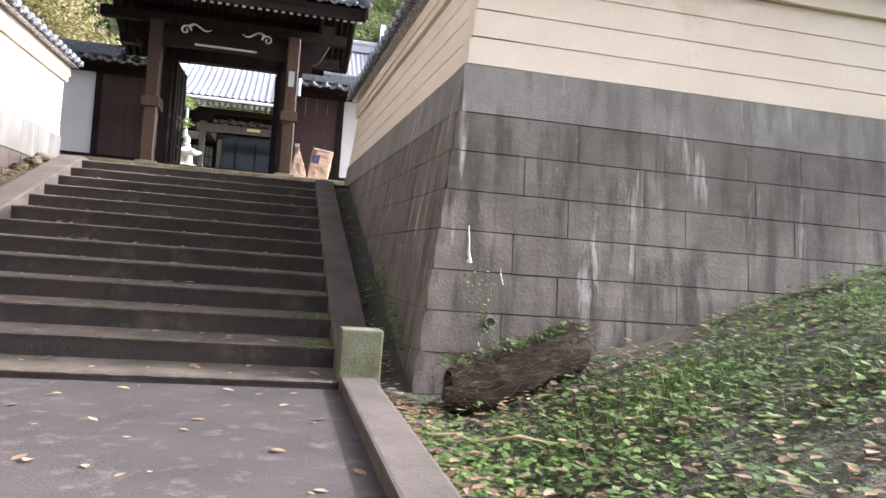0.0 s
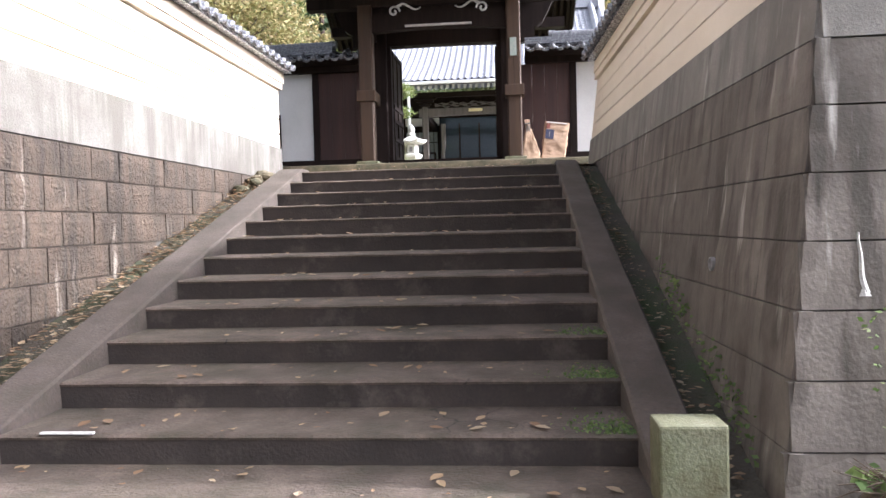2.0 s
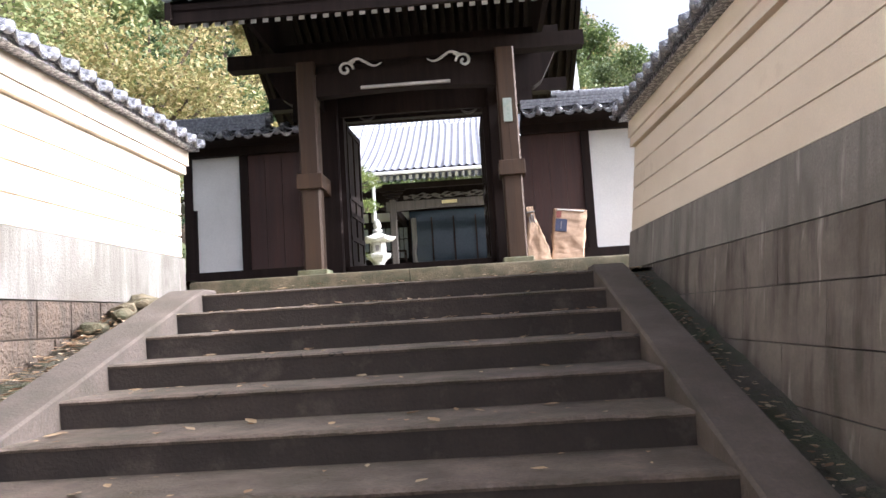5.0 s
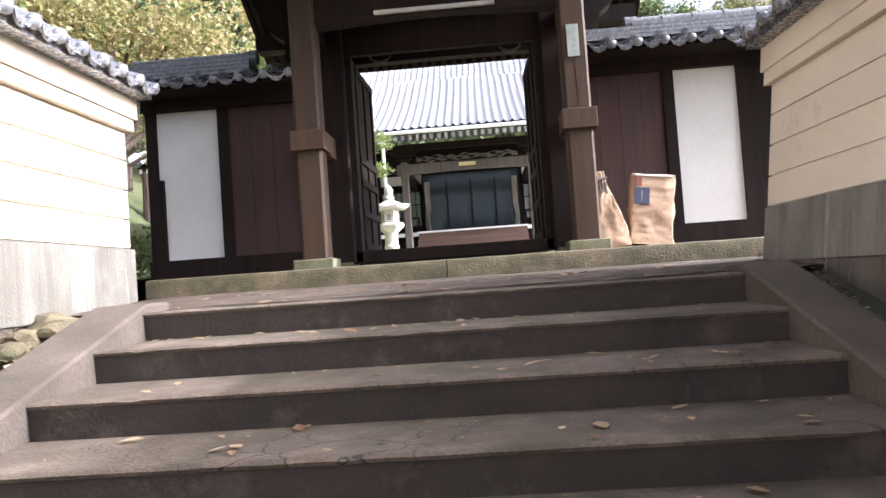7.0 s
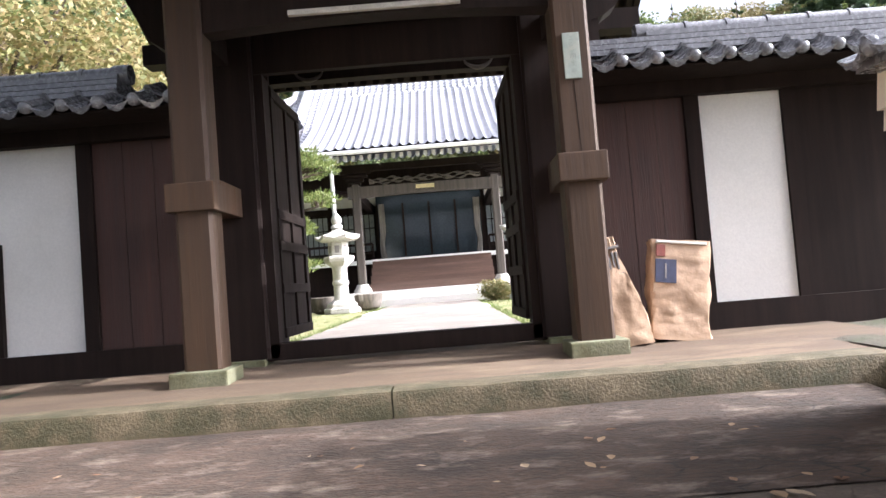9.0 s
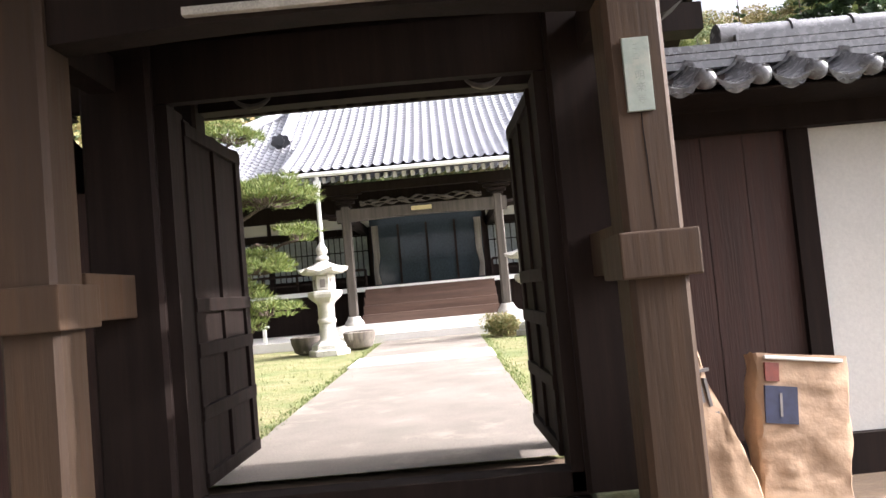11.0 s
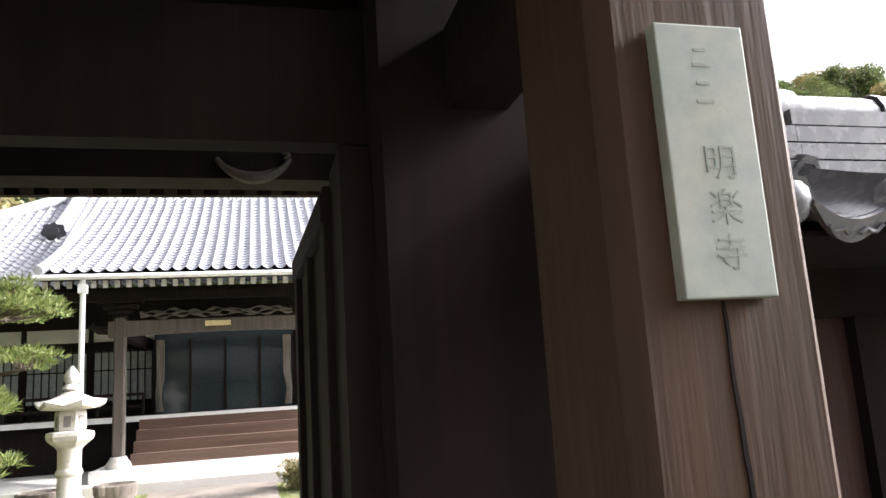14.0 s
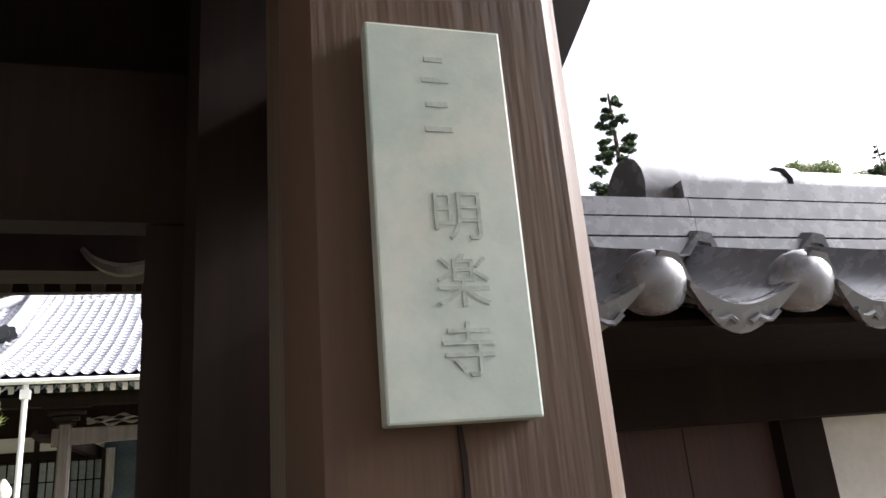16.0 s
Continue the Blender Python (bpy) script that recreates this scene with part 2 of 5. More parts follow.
    "gold": material("gilt_board", (0.75, 0.62, 0.32), None, 0.6, 4, 40, 0.1),
    "dry": material("dry_brush", (0.16, 0.115, 0.075), (0.08, 0.058, 0.04), 0.95, 8, 60, 0.5, vary=0.2),
    "plastic": material("grey_pipe", (0.32, 0.31, 0.3), None, 0.6, 5, 50, 0.1),
}
M["leaf"] = foliage("leaves", [(0.05, 0.08, 0.028), (0.1, 0.14, 0.045), (0.17, 0.2, 0.07), (0.25, 0.24, 0.1)])
M["leaf_autumn"] = foliage("autumn_leaves", [(0.14, 0.16, 0.05), (0.23, 0.21, 0.075), (0.33, 0.25, 0.115), (0.18, 0.2, 0.06)])
M["needle"] = foliage("pine_needles", [(0.06, 0.1, 0.02), (0.11, 0.16, 0.04), (0.17, 0.21, 0.06), (0.24, 0.24, 0.09)])
M["cedar"] = foliage("cedar_needles", [(0.03, 0.06, 0.025), (0.05, 0.085, 0.035), (0.07, 0.11, 0.04)])
M["weed"] = foliage("weed_leaves", [(0.045, 0.085, 0.02), (0.09, 0.15, 0.035), (0.16, 0.22, 0.06), (0.25, 0.25, 0.1)])
M["litter_brown"] = foliage("brown_leaf_litter", [(0.16, 0.085, 0.045), (0.26, 0.15, 0.085), (0.1, 0.06, 0.038), (0.34, 0.24, 0.15), (0.2, 0.065, 0.04)], 0.85)
M["litter"] = foliage("fallen_leaves", [(0.3, 0.2, 0.11), (0.42, 0.3, 0.18), (0.2, 0.11, 0.06), (0.5, 0.4, 0.27), (0.33, 0.09, 0.05)], 0.8)


# ---- mesh helpers ----
def box(bm, x0, x1, y0, y1, z0, z1, bevel=0.0):
    r = bmesh.ops.create_cube(bm, size=1.0)
    vs = r["verts"]
    for v in vs:
        v.co = Vector(((x0 + x1) / 2 + v.co.x * (x1 - x0), (y0 + y1) / 2 + v.co.y * (y1 - y0), (z0 + z1) / 2 + v.co.z * (z1 - z0)))
    if bevel:
        es = list({e for v in vs for e in v.link_edges})
        r2 = bmesh.ops.bevel(bm, geom=es, offset=bevel, segments=2, affect="EDGES", profile=0.6)
        vs = list({v for f in r2["faces"] for v in f.verts})
    return vs


def prism(bm, pts, axis, a, b):
    """A closed outline pts (in the two other axes, in order) pushed from a to b along axis."""
    def at(p, c):
        return {"x": (c, p[0], p[1]), "y": (p[0], c, p[1]), "z": (p[0], p[1], c)}[axis]
    lo = [bm.verts.new(at(p, a)) for p in pts]
    hi = [bm.verts.new(at(p, b)) for p in pts]
    bm.faces.new(lo)
    bm.faces.new(hi[::-1])
    for i in range(len(pts)):
        j = (i + 1) % len(pts)
        bm.faces.new((lo[i], hi[i], hi[j], lo[j]))
    return lo + hi


def tube(bm, path, radii, sides=10):
    """A round tube along path."""
    rings = []
    for i, p in enumerate(path):
        p = Vector(p)
        d = (Vector(path[min(i + 1, len(path) - 1)]) - Vector(path[max(i - 1, 0)])).normalized()
        u = d.orthogonal().normalized()
        if i:
            u = (last - d * last.dot(d)).normalized()
        last = u
        w = d.cross(u)
        r = radii[i] if isinstance(radii, (list, tuple)) else radii
        rings.append([bm.verts.new(p + r * (math.cos(2 * math.pi * k / sides) * u + math.sin(2 * math.pi * k / sides) * w)) for k in range(sides)])
    for a, b in zip(rings, rings[1:]):
        for k in range(sides):
            bm.faces.new((a[k], a[(k + 1) % sides], b[(k + 1) % sides], b[k]))
    bm.faces.new(rings[0][::-1])
    bm.faces.new(rings[-1])


def lathe(bm, profile, sides=16, turn=0.0, cx=0, cy=0):
    """A profile of (radius, z) turned about the upright axis."""
    rings = [[bm.verts.new((cx + max(r, 0.001) * math.cos(2 * math.pi * k / sides + turn), cy + max(r, 0.001) * math.sin(2 * math.pi * k / sides + turn), z)) for k in range(sides)] for r, z in profile]
    for a, b in zip(rings, rings[1:]):
        for k in range(sides):
            bm.faces.new((a[k], a[(k + 1) % sides], b[(k + 1) % sides], b[k]))
    bm.faces.new(rings[0][::-1])
    bm.faces.new(rings[-1])


def mesh_of(name, bm, mat, smooth=False):
    bmesh.ops.recalc_face_normals(bm, faces=bm.faces)
    me = bpy.data.meshes.new(name)
    bm.to_mesh(me)
    bm.free()
    if mat:
        me.materials.append(mat)
    if smooth:
        me.polygons.foreach_set("use_smooth", [True] * len(me.polygons))
        me.set_sharp_from_angle(angle=radians(40))
    return me


def part(name, bm, mat, parent=None, label="", smooth=False):
    ob = new(name, mesh_of(name, bm, mat, smooth))
    ob.parent = parent
    return tagged(ob, label) if label else ob


def boxpart(name, dims, mat, parent=None, label="", bevel=0.0):
    bm = bmesh.new()
    box(bm, *dims, bevel=bevel)
    return part(name, bm, mat, parent, label)


def piece(name, me, parent, m):
    ob = new(name, me)
    ob.parent = parent
    ob.matrix_basis = m
    return ob


def empty(name, label, category, kind="", group=""):
    return tagged(new(name), label, category, group, kind)


def rnd(a, b):
    return random.uniform(a, b)


def sheet(bm, nx, ny, fn):
    vs = [[bm.verts.new(fn(i / nx, j / ny)) for i in range(nx + 1)] for j in range(ny + 1)]
    for j in range(ny):
        for i in range(nx):
            bm.faces.new((vs[j][i], vs[j][i + 1], vs[j + 1][i + 1], vs[j + 1][i]))


def raw(name, verts, faces, mat, parent=None, smooth=False):
    me = bpy.data.meshes.new(name)
    me.from_pydata(verts, [], faces)
    me.materials.append(mat)
    if smooth:
        me.polygons.foreach_set("use_smooth", [True] * len(me.polygons))
    ob = new(name, me)
    ob.parent = parent
    return ob

# ---- plan ----
RISE, TREAD, Y1, XL, XR = 0.165, 0.547, 4.646, -2.65, 0.72
LOW, LAND, PLAT, COURT = 0.105, 13 * 0.165, 2.39, 2.45
GX = -0.99                       # middle of the gate


def nose(y):
    return RISE + (y - Y1) * RISE / TREAD


def wall_x(y, z):
    """Face of the retaining wall beside the stairs: it leans back and draws in towards the gate."""
    return 1.27 + 0.0295 * (12.5 - y) + 0.12 * (z - 2.3)


# ---- ground ----
bm = bmesh.new()
sheet(bm, 24, 24, lambda u, v: ((u - 0.5) * 1600, (v - 0.5) * 1600, -0.12))
tagged(part("ground", bm, M["hill"]), "earth ground reaching to the horizon", "ground", kind="structure")
tagged(boxpart("pavement", (-3.33, 0.74, -9, Y1 + 0.06, -0.1, LOW), M["asphalt"]), "dark worn concrete forecourt with fallen leaves", "pavement", kind="structure")
bm = bmesh.new()
box(bm, -60, -3.7, -12, 70, 1.6, 2.38)
box(bm, 1.85, 60, 5.0, 70, 1.6, 2.38)
box(bm, -3.7, 1.85, 15.1, 70, 1.6, 2.38)
tagged(part("ground_terrace", bm, M["soil"]), "raised earth terrace behind the walls", "ground", kind="structure")


def bank_z(x, y):
    return 0.03 + 0.335 * max(0.0, x - 1.45) - 0.02 * max(0, 4.0 - y) + 0.05 * noise.noise((x * 0.9, y * 0.9, 0)) + 0.02 * noise.noise((x * 4, y * 4, 3))


bm = bmesh.new()
sheet(bm, 90, 90, lambda u, v: (0.93 + 13 * u, -8 + 12.75 * v, bank_z(0.93 + 13 * u, -8 + 12.75 * v)))
tagged(part("ground_bank", bm, M["soil"], smooth=True), "sloping earth bank with weeds and leaf litter", "bank", kind="structure")

# ---- stairs ----
stairs = empty("stairs", "wide worn concrete stairs of thirteen steps", "stairs", "structure")
for k in range(1, 14):
    y0 = Y1 + (k - 1) * TREAD
    y1 = y0 + TREAD + (0.02 if k < 13 else 0.0)
    z1, z0 = k * RISE, (k - 1) * RISE - 0.05 if k > 1 else LOW - 0.1
    nx = 60
    step = new("step")
    step.parent = stairs
    tread, riser = bmesh.new(), bmesh.new()
    ta, ra = [], []
    for i in range(nx + 1):
        x = XL + (XR - XL) * i / nx
        j = 0.007 * noise.noise((i * 0.3, k * 3.1, 0)) + 0.007 * noise.noise((i * 0.9, k * 5.3, 2))
        chip = 0.016 * max(0.0, noise.noise((i * 0.55, k * 9.7, 8)) - 0.25)
        ta.append([tread.verts.new(p) for p in ((x, y0 + 0.004 + j + chip, z1 - 0.026), (x, y0 + j + chip, z1 - 0.012 - chip), (x, y0 + 0.016 + j + chip, z1 - chip * 0.6), (x, y0 + 0.08, z1 + 0.5 * j), (x, y0 + 0.3, z1 + 0.004 * noise.noise((x * 2, y0, 1))), (x, y1, z1 + 0.004))])
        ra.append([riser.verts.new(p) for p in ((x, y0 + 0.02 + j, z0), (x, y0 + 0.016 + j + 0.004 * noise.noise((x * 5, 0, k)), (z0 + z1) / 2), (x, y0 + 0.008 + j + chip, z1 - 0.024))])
    for rows_, bm_ in ((ta, tread), (ra, riser)):
        for a, b in zip(rows_, rows_[1:]):
            for q in range(len(a) - 1):
                bm_.faces.new((a[q], b[q], b[q + 1], a[q + 1]))
    # tread and riser differ in tone; the riser carries painted shade
    part("tread", tread, M["step"], step, smooth=True)
    part("riser", riser, M["riser"], step, "riser with its shade painted into darker concrete", smooth=True)

# a pale stick of mortar lies on the second step's edge
tagged(boxpart("mortar_strip", (-2.42, -2.12, Y1 + TREAD + 0.0, Y1 + TREAD + 0.03, 2 * RISE + 0.003, 2 * RISE + 0.014), M["slab"], bevel=0.004), "pale strip of loose mortar on a step", "strip")

# landing before the gate, falling slightly to the steps
bm = bmesh.new()
ly0, ly1 = Y1 + 13 * TREAD - 0.01, 12.90
ytop = Y1 + 12 * TREAD
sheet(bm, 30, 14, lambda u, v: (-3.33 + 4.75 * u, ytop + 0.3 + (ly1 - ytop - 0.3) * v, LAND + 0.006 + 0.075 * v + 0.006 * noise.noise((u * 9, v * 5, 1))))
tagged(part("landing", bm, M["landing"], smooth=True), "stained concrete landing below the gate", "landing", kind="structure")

# stringers beside the steps
for xa, xb, nm in ((-2.98, XL, "stringer_left"), (XR, 1.0, "stringer_right")):
    bm = bmesh.new()
    yb = Y1 - 0.15 if xa > 0 else Y1 - 0.5
    n_ = 26
    rr = []
    for i in range(n_ + 1):
        y = yb + (ytop + 0.35 - yb) * i / n_
        z = min(nose(y) + 0.03, LAND + 0.05) + 0.006 * noise.noise((y * 2, xa, 0))
        e = 0.008 * noise.noise((y * 3, xa, 5))
        rr.append([bm.verts.new(p) for p in ((xa, y, z - 0.9), (xa + e, y, z - 0.015), (xa + 0.015 + e, y, z), (xb - 0.015, y, z), (xb, y, z - 0.015), (xb, y, z - 0.9))])
    for a, b in zip(rr, rr[1:]):
        for q in range(5):
            bm.faces.new((a[q], b[q], b[q + 1], a[q + 1]))
    bm.faces.new(rr[0])
    bm.faces.new(rr[-1][::-1])
    tagged(part(nm, bm, M["stringer"], smooth=True), "sloping concrete stringer beside the steps", "stringer", kind="structure")

# gutters filled with earth between stringers and walls
bm = bmesh.new()
sheet(bm, 4, 60, lambda u, v: (-3.4 + 0.45 * u, 3 + 9.6 * v, min(max(nose(3 + 9.6 * v), LOW), LAND + 0.06) - 0.075 + 0.03 * noise.noise((u * 2, v * 30, 0))))
tagged(part("gutter_left", bm, M["soil"], smooth=True), "narrow earth gutter filled with leaves", "gutter", kind="structure")
bm = bmesh.new()
sheet(bm, 4, 60, lambda u, v: (0.95 + 0.5 * u, 3.2 + 9.5 * v, min(max(nose(3.2 + 9.5 * v), 0.12), LAND + 0.08) - 0.10 + 0.03 * noise.noise((u * 2, v * 30, 4))))
tagged(part("gutter_right", bm, M["soil"], smooth=True), "narrow gutter of earth and gravel", "gutter", kind="structure")

# end post and low kerb on the lower ground
boxp = boxpart("end_post", (0.715, 1.005, 4.655, 4.87, -0.05, 0.525), M["mossy"], bevel=0.012)
tagged(boxp, "square mossy concrete post ending the stringer", "post")
bm = bmesh.new()
box(bm, 0.73, 0.97, -9, 4.65, -0.1, 0.19, 0.02)
tagged(part("kerb", bm, M["stringer"]), "low worn concrete kerb beside the forecourt", "kerb", kind="structure")


# ---- walls ----
def block_mesh(w, h, d, rough=0.006, seed=0, b=0.012):
    """A wall block in the x-z plane; its face looks to -y, with worn edges."""
    bm = bmesh.new()
    n = 3
    front = []
    for j in range(n + 1):
        row = []
        for i in range(n + 1):
            x, z = w * i / n, h * j / n
            edge = i in (0, n) or j in (0, n)
            row.append(bm.verts.new((x + (b * 0.3 if i == 0 else -b * 0.3 if i == n else 0), (b if edge else 0) - rough * noise.noise((x * 7 + seed * 3.7, z * 9, seed)), z)))
        front.append(row)
    for j in range(n):
        for i in range(n):
            bm.faces.new((front[j][i], front[j][i + 1], front[j + 1][i + 1], front[j + 1][i]))
    ring = [front[0][i] for i in range(n + 1)] + [front[j][n] for j in range(1, n + 1)] + [front[n][i] for i in range(n - 1, -1, -1)] + [front[j][0] for j in range(n - 1, 0, -1)]
    back = [bm.verts.new((v.co.x, d, v.co.z)) for v in ring]
    for i in range(len(ring)):
        j = (i + 1) % len(ring)
        bm.faces.new((ring[j], ring[i], back[i], back[j]))
    return bm


# left wall: blocks, grey plaster, cream plaster with grooves, a frieze
WL = -3.33
left_wall = empty("wall_left", "temple boundary wall of blocks below grey and cream plaster", "wall", "structure")
boxpart("core", (-3.72, WL - 0.03, -8, 12.5, -0.1, 2.12), M["mortar"], left_wall)
bm = bmesh.new()
box(bm, -3.74, WL, -8, 12.55, 2.12, 2.605)
part("plaster_band", bm, M["roughcast"], left_wall, "grey render band")
bm = bmesh.new()
for k in range(4):
    z0 = 2.607 + k * 0.224
    box(bm, -3.71, WL - 0.02, -8, 12.52, z0 + 0.009, z0 + 0.215, 0.003)
box(bm, -3.70, WL - 0.055, -8, 12.5, 2.6, 3.5)
part("cream_face", bm, M["cream"], left_wall, "cream plaster with level grooves")
bm = bmesh.new()
box(bm, -3.78, WL + 0.03, -8, 12.58, 3.505, 3.60, 0.008)
box(bm, -3.80, WL + 0.05, -8, 12.6, 3.60, 3.80)
part("frieze", bm, M["cream"], left_wall, "projecting cream frieze")
BLK = [block_mesh(0.4255, 0.261, 0.06, seed=s) for s in range(4)]
BLK = [mesh_of("block", b_, M["block"]) for b_ in BLK]
turn_r = Matrix.Rotation(radians(90), 4, "Z")
for r_ in range(8):
    z0 = 2.12 - 0.27 * (r_ + 1)
    off = 0.215 if r_ % 2 else 0.0
    y = 12.1 - off
    while y > 2.0:
        if z0 + 0.27 > min(max(nose(y + 0.43), LOW), LAND) - 0.12:
            piece("block", random.choice(BLK), left_wall, Matrix.Translation((WL + rnd(-0.004, 0.006), y, z0)) @ turn_r)
        y -= 0.43

# right wall: large blocks below cream plaster
right_wall = empty("wall_right", "leaning block retaining wall with cream plaster above", "wall", "structure")
bm = bmesh.new()
ZC = 2.56


def wall_quad(bm, ya, yb, za, zb, out=0.0, lean=False):
    """A slab of the wall beside the stairs, its face out metres in front of the plane; lean: its near end leans back."""
    vs = []
    for y in (ya, yb):
        for z in (za, zb):
            vs.append((wall_x(y, z) - out, y + (0.115 * z if lean and y == ya else 0), z))
    f = [bm.verts.new(v) for v in (vs[0], vs[2], vs[3], vs[1])]
    bk = [bm.verts.new((v[0] + 0.4, v[1], v[2])) for v in (vs[0], vs[2], vs[3], vs[1])]
    bm.faces.new(f)
    bm.faces.new(bk[::-1])
    for i in range(4):
        j = (i + 1) % 4
        bm.faces.new((f[j], f[i], bk[i], bk[j]))


JZ, CH, ZB = 1.885, 0.30, 2.185                  # a joint, the course height, top of the blocks
wall_quad(bm, 4.74, 12.42, -0.2, ZC, -0.03, True)
prism(bm, [(4.74, -0.2), (4.74 + 0.28, ZC), (5.3, ZC), (5.3, -0.2)], "x", wall_x(4.7, 1) + 0.3, 14)
part("core", bm, M["mortar"], right_wall)


def slab_side(y0, w, z0, h, s):
    """A block of the leaning wall beside the stairs."""
    bm = bmesh.new()
    n, vs = 3, []
    for j in range(n + 1):
        row = []
        for i in range(n + 1):
            y, z = y0 + w * i / n, z0 + h * j / n
            edge = i in (0, n) or j in (0, n)
            row.append(bm.verts.new((wall_x(y, z) + (0.005 if edge else 0) - 0.006 * noise.noise((y * 5, z * 6, s)), y, z)))
        vs.append(row)
    for j in range(n):
        for i in range(n):
            bm.faces.new((vs[j][i + 1], vs[j][i], vs[j + 1][i], vs[j + 1][i + 1]))
    ring = [vs[0][i] for i in range(n + 1)] + [vs[j][n] for j in range(1, n + 1)] + [vs[n][i] for i in range(n - 1, -1, -1)] + [vs[j][0] for j in range(n - 1, 0, -1)]
    back = [bm.verts.new((v.co.x + 0.06, v.co.y, v.co.z)) for v in ring]
    for i in range(len(ring)):
        j = (i + 1) % len(ring)
        bm.faces.new((ring[i], ring[j], back[j], back[i]))
    return bm


for r_ in range(8):
    z0 = ZB - CH * (r_ + 1)
    y = 4.72 + 0.115 * z0
    w0 = 0.5 if r_ % 2 else 1.0
    while y < 12.38:
        w = min(w0, 12.4 - y)
        w0 = 1.0
        if w > 0.05 and z0 + CH > min(max(nose(y), 0.1), LAND) - 0.15:
            part("block", slab_side(y + 0.003, w - 0.006, z0 + 0.003, CH - 0.006, r_), M["block_shade"], right_wall)
        y += w

for r_ in range(8):                      # the face that turns away to the right
    z0 = ZB - CH * (r_ + 1)
    x = wall_x(4.72, z0 + 0.13) + 0.002
    w0 = 0.6 if r_ % 2 else 1.0
    while x < 9.5:
        if z0 + CH > bank_z(x + 0.5, 4.6) - 0.15:
            b_ = block_mesh(w0 - 0.003, CH - 0.006, 0.06, seed=r_ + x, b=0.004)
            ob = part("block", b_, M["block_shade"], right_wall)
            ob.matrix_basis = Matrix.Translation((x, 4.70 + 0.115 * z0, z0 + 0.003)) @ Matrix.Rotation(radians(-6.5), 4, "X")
        x += w0
        w0 = 1.0
bm = bmesh.new()
wall_quad(bm, 4.72, 12.4, ZB + 0.003, ZC, 0.004, True)
prism(bm, [(4.70 + 0.115 * ZB, ZB + 0.003), (4.70 + 0.115 * ZC, ZC), (5.3, ZC), (5.3, ZB + 0.003)], "x", wall_x(4.9, 2.4) + 0.01, 9.5)
part("plaster_band", bm, M["plaster_grey"], right_wall, "grey render band")
bm = bmesh.new()
for k in range(4):
    z0 = ZC + 0.003 + k * 0.215
    wall_quad(bm, 5.0, 12.4, z0 + 0.006, z0 + 0.209, -0.012)
    box(bm, wall_x(4.9, z0) + 0.014, 9.5, 5.005, 5.2, z0 + 0.006, z0 + 0.209)
wall_quad(bm, 5.03, 12.38, ZC - 0.002, 3.44, -0.026)
box(bm, wall_x(4.9, 2.8) + 0.03, 9.5, 5.02, 5.25, ZC - 0.002, 3.44)
part("cream_face", bm, M["cream"], right_wall, "cream plaster with level grooves")
bm = bmesh.new()
wall_quad(bm, 4.95, 12.44, 3.43, 3.53, 0.03)
wall_quad(bm, 4.93, 12.46, 3.53, 3.72, 0.05)
box(bm, wall_x(4.9, 3.4) + 0.0, 9.5, 4.95, 5.3, 3.43, 3.72)
part("frieze", bm, M["cream"], right_wall, "projecting cream frieze")


# ---- tiles ----
def pan_tile(w=0.25, l=0.27, thick=0.018, dip=0.045):
    """One wavy pan tile: a broad trough and a round roll at one side; y runs up the slope."""
    bm = bmesh.new()
    prof = []
    for i in range(11):
        u = i / 10
        z = -dip * math.sin(math.pi * min(u / 0.68, 1.0)) * 0.75 + (dip * math.sin(math.pi * (u - 0.68) / 0.32) if u > 0.68 else 0.0)
        prof.append((u * w * 1.04, z))
    rows = []
    for y, up in ((0.0, 0.028), (l * 0.5, 0.012), (l * 1.12, -0.004)):
        rows.append(([bm.verts.new((x, y, z + up)) for x, z in prof], [bm.verts.new((x, y, z + up - thick)) for x, z in prof]))
    for (t0, b0), (t1, b1) in zip(rows, rows[1:]):
        for i in range(10):
            bm.faces.new((t0[i], t0[i + 1], t1[i + 1], t1[i]))
            bm.faces.new((b0[i + 1], b0[i], b1[i], b1[i + 1]))
    t0, b0 = rows[0]
    for i in range(10):
        bm.faces.new((b0[i], b0[i + 1], t0[i + 1], t0[i]))
    return bm


def eave_pendant(w=0.25):
    """The edge tile: a hanging lip under the trough with a raised scroll, and a round end under the roll."""
    bm = bmesh.new()
    n = 12
    top, low = [], []
    for i in range(n + 1):
        u = i / n
        x = u * w * 0.72
        z = -0.034 * math.sin(math.pi * u) + 0.028
        top.append((x, z))
        low.append((x, z - 0.008 - 0.034 * math.sin(math.pi * u)))
    prism(bm, top + low[::-1], "y", -0.012, 0.006)
    for s in (-1, 1):
        path = [(w * 0.36 + s * (0.012 + 0.045 * t), -0.016, -0.03 + 0.006 * math.sin(t * 7) + 0.012 * t) for t in (0, 0.25, 0.5, 0.75, 1.0)]
        tube(bm, path, 0.0045, 5)
    c = bmesh.ops.create_uvsphere(bm, u_segments=16, v_segments=10, radius=0.052)
    for v in c["verts"]:
        x, y, z = v.co
        v.co = Vector((w * 0.84 + x, y * 0.8 + 0.02, z + 0.016 if z > -0.02 else z * 0.7 + 0.01))
    return bm


TILE = mesh_of("tile", pan_tile(), M["tile"], True)
LIP = mesh_of("eave_tile", eave_pendant(), M["tile"], True)


